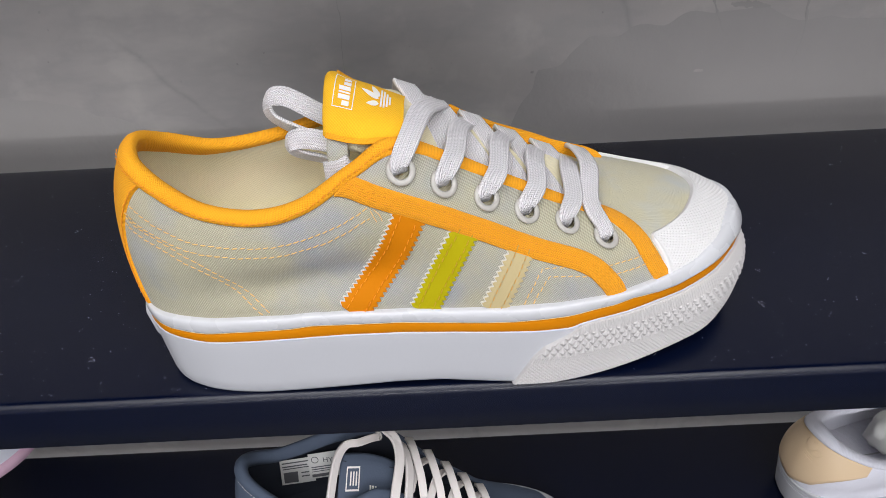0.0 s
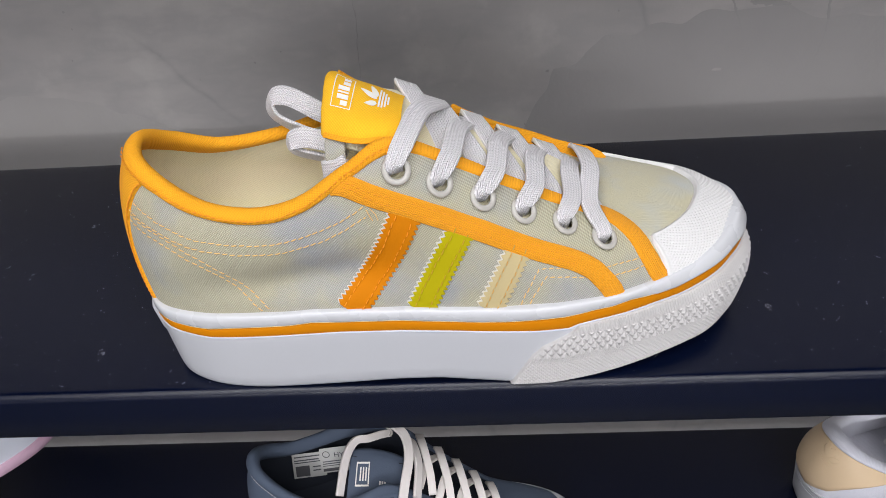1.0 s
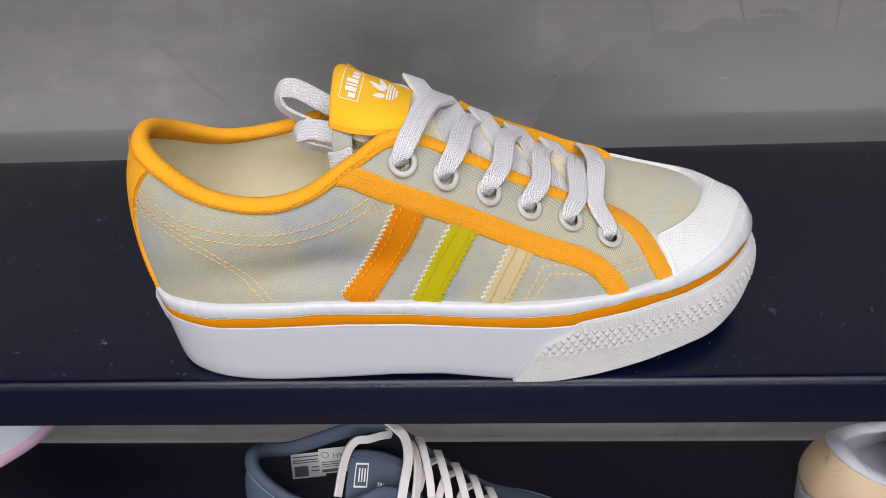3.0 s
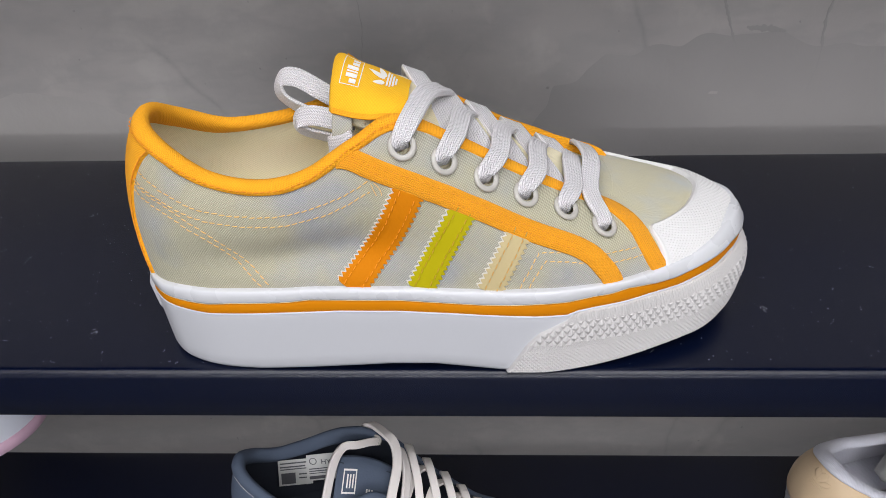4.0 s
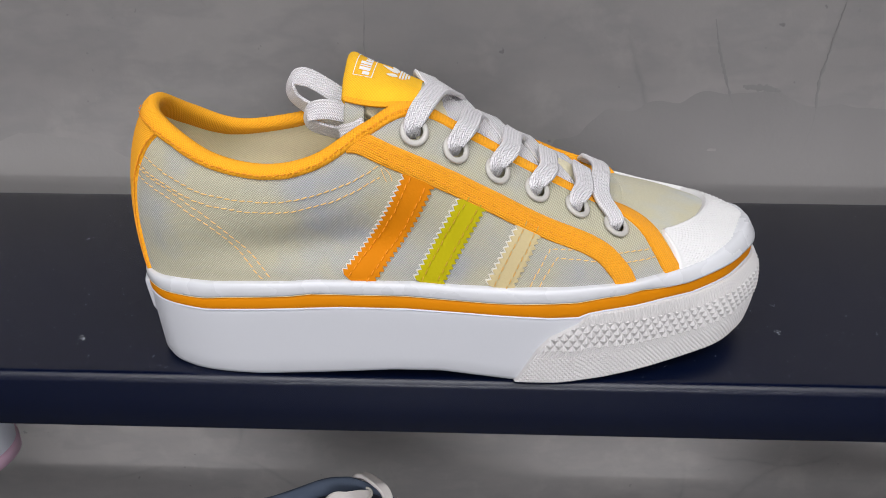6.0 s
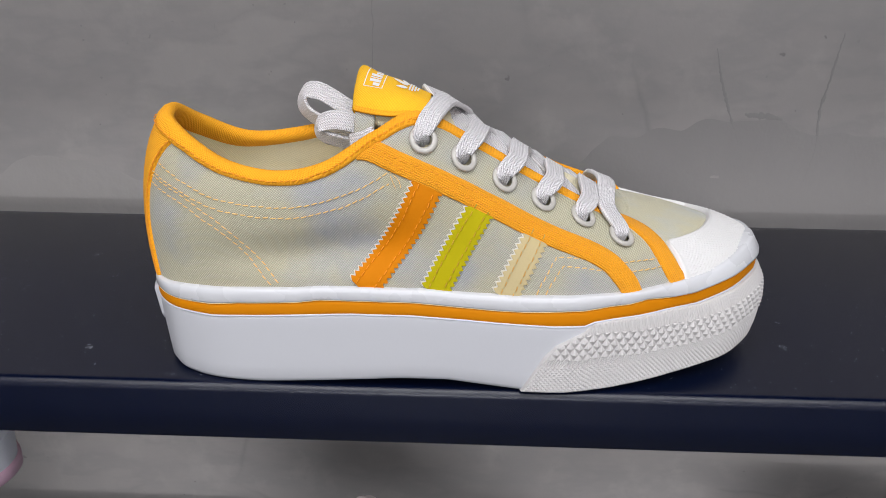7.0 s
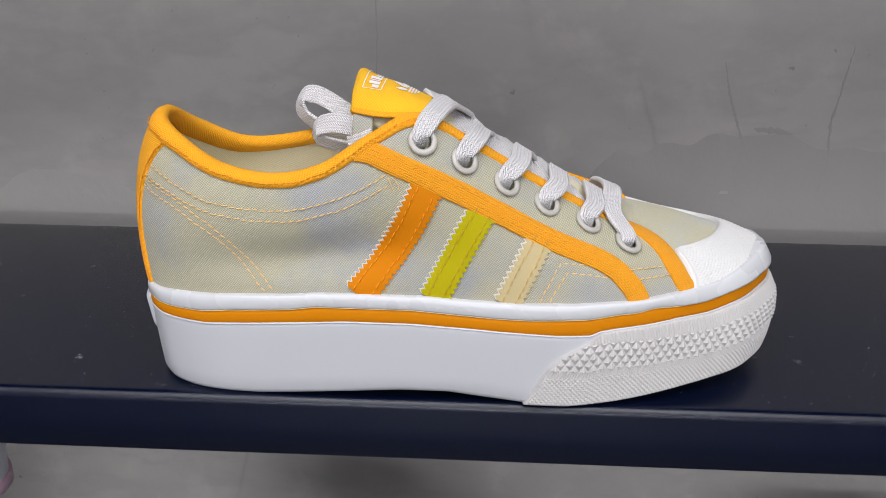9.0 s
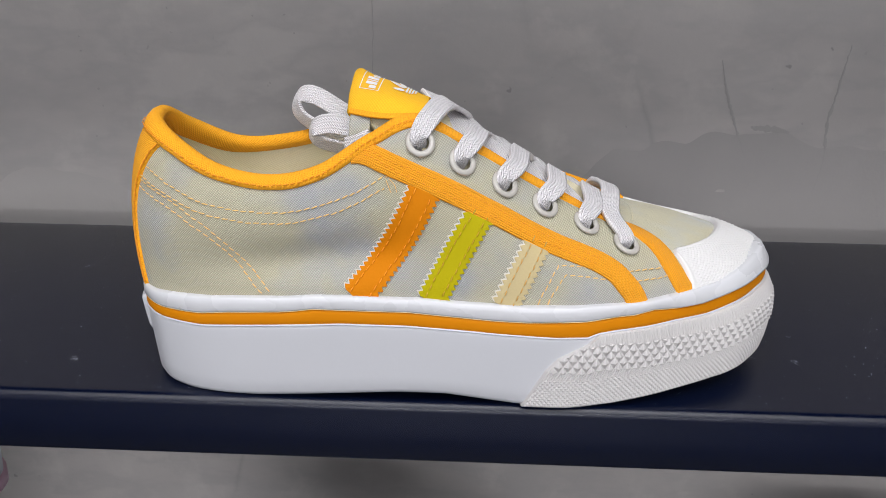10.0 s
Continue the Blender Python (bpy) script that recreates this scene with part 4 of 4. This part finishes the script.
def paper_label(root, corner, right, down, bars, name="paper_label"):
    """A printed paper label: sheet, and dark bars (x0, y0, x1, y1 as parts of its size)."""
    c, r, d = (np.array(v, float) for v in (corner, right, down))
    n = unit(np.cross(d, r))
    sheet_ob = part(name, [c, c + r, c + r + d, c + d, c - n * .0004, c + r - n * .0004, c + r + d - n * .0004, c + d - n * .0004],
                    [(3, 2, 1, 0), (4, 5, 6, 7), (0, 1, 5, 4), (1, 2, 6, 5), (2, 3, 7, 6), (3, 0, 4, 7)], M_PAPER, root, "white printed paper label", smooth=False)
    for x0, y0, x1, y1 in bars:
        q = [c + r * x + d * y + n * .0003 for x, y in ((x0, y0), (x1, y0), (x1, y1), (x0, y1))]
        part("printed_bar", q, [(3, 2, 1, 0)], M_INK, sheet_ob, smooth=False)
    return sheet_ob, c, r, d, n


def reshape(root, xs, factors, far_rise=0.0, near_drop=0.0):
    """Lowers or raises a shoe along its length: heights times a factor by x."""
    for ob in root.children_recursive:
        if ob.type != "MESH":
            continue
        for v in ob.data.vertices:
            v.co.z *= float(np.interp(v.co.x, xs, factors))
            v.co.z += far_rise * min(max((v.co.y - .195) / .03, 0), 1) * math.exp(-((v.co.x + .058) / .05) ** 2) * min(max(v.co.z / .08, 0), 1)
            v.co.z -= near_drop * min(max((.195 - v.co.y) / .02, 0), 1) * math.exp(-((v.co.x + .018) / .045) ** 2) * min(max(v.co.z / .08, 0), 1)


def navy_sneaker():
    root = plain_sneaker("navy_sneaker", "slate-blue suede sneaker with cream laces on the lower shelf", M_NAVY, M_NAVY, M_NAVY_IN, M_WHITE, M_WHITE, swell=1.6)
    # seam round the collar
    stitching("stitching", [(u, float(bind_low(u)) - .03) for u in np.linspace(-4, 6.5, 50)], .0004, M_PAPER, root, "pale seam below the collar", .0030, .0022, .0006)
    reshape(root, [-.03, 0, .064, .14], [1.18, 1.10, .68, .52], .013, .020)
    # padded tongue leaning back, twisted to one side
    lo, hi = np.array((-.024, .150, .088)), np.array((-.0225, .199, .1285))
    rows = []
    for f in np.linspace(0, 1, 20):
        c = lo * (1 - f) + hi * f
        g = np.linspace(-1, 1, 15)
        rows.append(np.column_stack([c[0] + (.024 - .003 * f) * g - .003 * (1 - f), c[1] - .002 * g ** 2, c[2] - .0055 * g - .003 * g ** 2 - .004 * max(f - .85, 0) / .15]))
    T = np.stack(rows, 0)
    tongue = sheet("tongue", T, M_NAVY, root, "padded slate-blue tongue", thick=.006, flip=True, uv=T[..., :2].copy())

    def on_tongue(f, g):
        i, j = min(int(f * 19), 18), min(int((g + 1) * 7), 13)
        e, h = f * 19 - i, (g + 1) * 7 - j
        q = T[i, j] * (1 - e) * (1 - h) + T[i + 1, j] * e * (1 - h) + T[i, j + 1] * (1 - e) * h + T[i + 1, j + 1] * e * h
        n = unit(np.cross(T[i + 1, j] - T[i, j], T[i, j + 1] - T[i, j]))
        return q + n * (.0006 if n[2] > 0 else -.0006)

    def tongue_print(f0, g0, f1, g1, material=M_PRINT, name="printed_frame"):
        part(name, [on_tongue(f0, g0), on_tongue(f1, g0), on_tongue(f1, g1), on_tongue(f0, g1)], [(0, 1, 2, 3)], material, tongue, "white print on the tongue", smooth=False)

    for q in ((.46, -.74, .485, -.26), (.755, -.74, .78, -.26), (.485, -.74, .755, -.70), (.485, -.30, .755, -.26)):
        tongue_print(*q)
    for g in (-.60, -.50, -.40):
        tongue_print(.53, g, .71, g + .05, name="printed_mark")
    for g in (.10, .19, .28):
        tongue_print(.36 + .2 * (g - .1), g, .55, g + .06, name="printed_mark")
    tongue_print(.86, -.95, .875, .95, M_NAVY_IN, "top_seam")
    # criss-cross laces, then the loose strands that hang over the throat
    for k in range(5):
        x, z = .010 + .0145 * k, .1205 - .0150 * k
        strap("lace", [(x - .002, .232, z - .012), (x, .219, z - .001), (x + .004, .203, z + .001), (x + .009, .184, z - .009), (x + .011, .170, z - .022)],
              [(.1, .8, .6), (.1, .3, 1), (.2, -.2, 1), (.2, -.6, .8), (.1, -.8, .5)], .0066, .0026, M_LACE_C, root, "", 40)
    for k in range(4):
        x, z = .016 + .0145 * k, .1150 - .0150 * k
        strap("lace", [(x + .011, .226, z - .030), (x + .008, .213, z - .014), (x, .196, z - .006), (x - .006, .176, z - .014)],
              [(.1, .6, .8), (.1, .2, 1), (.1, -.3, 1), (0, -.7, .7)], .0064, .0024, M_LACE_C, root, "", 36)
    for pts, w in (([(-.034, .240, .1020), (-.0235, .229, .1340), (-.0060, .205, .1430), (.0015, .196, .1385), (.0035, .183, .1290), (-.0005, .166, .114), (-.004, .152, .098)], .0088),
                   ([(-.001, .212, .126), (.0055, .202, .1275), (.0105, .184, .1200), (.009, .160, .106)], .0082),
                   ([(-.0150, .2225, .1215), (-.0210, .214, .1275), (-.030, .204, .1325), (-.0405, .1985, .1345), (-.0480, .186, .1265), (-.0545, .166, .104)], .0078)):
        up = [(-.2, .7, .6), (0, .3, .9)] + [(.5, -.55, .65)] * (len(pts) - 2) if w == .0088 else [(.75, -.5, .5)] * len(pts)
        strap("lace_end", pts, up, w * .86, .0028, M_LACE_C, root, "", 60)
    ring_on("eyelet", (-.0165, .2205, .1245), (-.35, -.9, .3), (0, 0, 1), .0048, .0011, 1, M_EYELET, root, "pale metal eyelet")
    lab, *_ = paper_label(root, (-.100, .2115, .1085), (.029, .001, .003), (-.001, -.006, -.023),
                          [(.06, .10, .9, .15), (.06, .24, .8, .29), (.06, .34, .9, .38), (.08, .50, .5, .93), (.6, .55, .9, .6), (.6, .7, .9, .75)])
    lab2, c, r, d, n = paper_label(root, (-.0745, .2085, .1175), (.028, .001, .003), (-.001, -.006, -.023), [(.08, .52, .9, .56), (.08, .61, .8, .65), (.08, .70, .9, .73), (.08, .82, .6, .94)])
    ring_on("printed_ring", c + r * .20 + d * .25 + n * .0003, n, -unit(d), .0031, .0003, 1, M_INK, lab2)
    cu = bpy.data.curves.new("printed_word", "FONT")
    cu.body, cu.size = "HY", .0066
    ex, ey = unit(r), -unit(d)
    ob = new("printed_word", cu)
    ob.data.materials.append(M_INK)
    q = c + r * .44 + d * .38 + n * .0004
    ob.parent = lab2
    ob.matrix_local = Matrix(((ex[0], ey[0], n[0], q[0]), (ex[1], ey[1], n[1], q[1]), (ex[2], ey[2], n[2], q[2]), (0, 0, 0, 1)))
    put_down(root, Matrix.Translation((-.0400, .1125, -.309)) @ Matrix.Diagonal((.9, .75, 1, 1)))


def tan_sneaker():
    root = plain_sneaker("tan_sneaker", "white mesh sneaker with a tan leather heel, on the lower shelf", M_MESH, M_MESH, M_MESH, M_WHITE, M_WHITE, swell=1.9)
    us = np.linspace(-2.9, 2.9, 120)
    top = bind_low(us) + .01
    low = np.interp(np.abs(us), [0, 1.2, 2.2, 2.9], [.02, .15, .42, .62])
    patch("heel_counter", us, low, top, .0016, M_TAN, root, "smooth tan leather heel piece", 24)
    # tone-on-tone mark pressed into the heel piece
    for a, b, w in (((.35, .62), (.15, .76), .0065), ((.45, .60), (.62, .77), .0075), ((.62, .57), (1.02, .66), .0065)):
        taper = w / 2 * np.sin(np.linspace(.12, math.pi - .12, 24)) ** .7
        ribbon("pressed_leaf", [a, tuple((np.array(a) + b) / 2), b], w, .0019, M_TAN, root, "", 24, (taper, taper))
    for k in range(3):
        ribbon("pressed_line", [(.22, .565 - .028 * k), (.5, .55 - .028 * k), (.82, .54 - .028 * k)], .0010, .0019, M_TAN, root, "", 24)
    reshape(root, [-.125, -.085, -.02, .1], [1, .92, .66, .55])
    # crumpled paper stuffing inside
    bm = bmesh.new()
    bmesh.ops.create_icosphere(bm, subdivisions=4, radius=1)
    vs = []
    for v in bm.verts:
        d = 1 + .16 * noise.noise(v.co * 2.3) + .10 * abs(noise.noise(v.co * 5.1))
        vs.append(np.array((-.036, .188, .070)) + np.array(v.co) * d * np.array((.030, .022, .026)))
    bm.verts.index_update()
    fs = [[v.index for v in f.verts] for f in bm.faces]
    bm.free()
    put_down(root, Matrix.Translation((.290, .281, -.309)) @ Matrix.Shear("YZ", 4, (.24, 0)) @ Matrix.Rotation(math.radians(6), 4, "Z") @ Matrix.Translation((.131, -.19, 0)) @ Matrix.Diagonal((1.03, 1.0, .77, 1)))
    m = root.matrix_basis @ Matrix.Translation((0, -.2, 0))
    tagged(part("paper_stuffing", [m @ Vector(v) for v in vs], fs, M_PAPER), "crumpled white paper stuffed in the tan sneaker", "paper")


def pink_sneaker():
    root = plain_sneaker("pink_soled_sneaker", "bluish-white sneaker with a thin pink sole on a riser", M_ICE, M_ICE, M_ICE, M_ICE, M_ICE)
    zb = sole_low(RP[:, 0])
    rows = [ring_row(-.006, zb - .0002), ring_row(-.0006, zb - .0002), ring_row(.0008, zb + .001), ring_row(.0008, zb + .0095), ring_row(-.002, zb + .0105)]
    sheet("tread_band", np.stack(rows, 1), M_PINK, root, "pink rubber tread", wrap_n=True)
    put_down(root, Matrix.Translation((-.418, .0315, -.137)) @ Matrix.Diagonal((1, 1, .85, 1)))
    tagged(box("riser_block", (-.53, .205, -.3085), (-.42, .275, -.1373), M_ROOM, bevel=.003), "plain grey riser block standing on the lower shelf", "riser")


def wall_marks():
    """Dark strips for a crack, trowel ridges and a smear, a skim patch and pits in the plaster."""
    wall = bpy.data.objects["wall_north"]
    y = WALL - .0004
    rng = random.Random(5)

    def crack(pts, w):
        p = spline([(x, z) for x, z in pts], 40)
        jit = np.array([(noise.noise(Vector((q[0] * 300, q[1] * 300, 1))), noise.noise(Vector((q[0] * 300, q[1] * 300, 7)))) for q in p]) * .0009
        p = p + jit
        t = unit(np.gradient(p, axis=0))
        s = np.column_stack([t[:, 1], -t[:, 0]])
        ww = w * (np.sin(np.linspace(.15, math.pi - .1, 40)) * .8 + .2) * np.array([rng.uniform(.5, 1.2) for _ in range(40)])
        g = np.stack([np.column_stack([(p + s * (ww * k)[:, None])[:, 0], np.full(40, y - .0002 * (k == 0)), (p + s * (ww * k)[:, None])[:, 1]]) for k in (-1, 0, 1)], 1)
        sheet("crack", g, M_CRACK, wall, "thin dark strip drawn on the plaster")

    # flat dark strips: one crack, two trowel ridges drawn in colour, one smear
    crack([(-.070, .19), (-.069, .141), (-.069, .115), (-.070, .094), (-.068, .07), (-.069, .045), (-.070, .02)], .0004)
    crack([(.199, .115), (.206, .09), (.211, .077), (.219, .057), (.226, .041)], .0013)
    crack([(.294, .128), (.290, .10), (.288, .082), (.286, .069), (.288, .038), (.284, .01)], .0013)
    crack([(.228, .064), (.24, .0635), (.258, .061)], .0028)

    def skim(pts, dy, material):
        """A thin trowelled skin with a feathered outline."""
        ring = []
        n = len(pts)
        for k in range(n):
            a, b = np.array(pts[k]), np.array(pts[(k + 1) % n])
            for f in np.linspace(0, 1, 14, endpoint=False):
                q = a * (1 - f) + b * f
                ring.append(q + np.array((noise.noise(Vector((*(q * 45), 3))), noise.noise(Vector((*(q * 45), 9))))) * .006)
        ring = np.array(ring)
        c = ring.mean(0)
        rows = [c + (ring - c) * f for f in (1.0, .96, .6, .25, .02)]
        dep = (0.0003, dy, dy, dy, dy)
        g = np.stack([np.column_stack([r[:, 0], np.full(len(r), WALL - e), r[:, 1]]) for r, e in zip(rows, dep)], 1)
        sheet("plaster_skim", g, material, wall, "thin trowelled skim of darker plaster", wrap_n=True, flip=True)

    skim([(.065, -.02), (.085, .018), (.122, .042), (.183, .054), (.218, .060), (.255, .058), (.294, .049), (.42, .05), (.42, -.06), (.20, -.06), (.05, -.05)], .0005, M_SKIM)
    skim([(-.45, -.03), (-.36, .02), (-.30, .012), (-.22, -.02), (-.20, -.06), (-.45, -.08)], .0005, M_SKIM_PALE)
    for x, z, r in ((.305, .122, .0013), (.24, .094, .0008), (-.13, .13, .0009), (-.29, .085, .0012), (-.30, .125, .0008), (.07, .10, .0008)):
        a = np.linspace(0, 2 * math.pi, 10, endpoint=False)
        vs = [(x + r * rng.uniform(.6, 1.2) * math.cos(q), WALL - .0003, z + r * rng.uniform(.6, 1.2) * math.sin(q)) for q in a]
        part("pit", vs, [list(range(10))[::-1]], M_CRACK, wall)


def lint():
    """Dust flakes and short fibres lying on the shelf tops."""
    rng = random.Random(11)
    verts, faces = [], []

    def fibre(x, y, z, length, w, bend, ang):
        n = 5
        b = len(verts)
        for k in range(n):
            f = k / (n - 1) - .5
            px = x + math.cos(ang) * f * length - math.sin(ang) * bend * (f * f - .1)
            py = y + math.sin(ang) * f * length + math.cos(ang) * bend * (f * f - .1)
            verts.extend([(px - math.sin(ang) * w, py + math.cos(ang) * w, z + .00012), (px, py, z + .00012 + w), (px + math.sin(ang) * w, py - math.cos(ang) * w, z + .00012)])
        faces.extend([tuple(b + i for i in f) for f in grid_faces(n, 3).tolist()])

    for _ in range(1500):
        x, y = rng.uniform(-.45, .45), FRONT + .006 + (BACK - FRONT - .02) * rng.random() ** 1.1
        if rng.random() < .95:
            fibre(x, y, 0, rng.uniform(.0002, .0007), rng.uniform(.00005, .00014), 0, rng.uniform(0, 6.28))
        else:
            fibre(x, y, 0, rng.uniform(.001, .0032), .00005, rng.uniform(-.003, .003), rng.uniform(0, 6.28))
    for x, y in ((-.172, .177), (.163, .194), (-.223, .294)):
        for _ in range(5):
            fibre(x + rng.uniform(-.002, .002), y + rng.uniform(-.002, .002), 0, rng.uniform(.0006, .0026), .00008, rng.uniform(-.002, .002), rng.uniform(0, 6.28))
    tagged(part("lint", verts, faces, M_LINT), "white dust specks and lint on the dark shelf", "dust", kind="stuff")


canvas_sneaker()
navy_sneaker()
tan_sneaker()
pink_sneaker()
wall_marks()
lint()
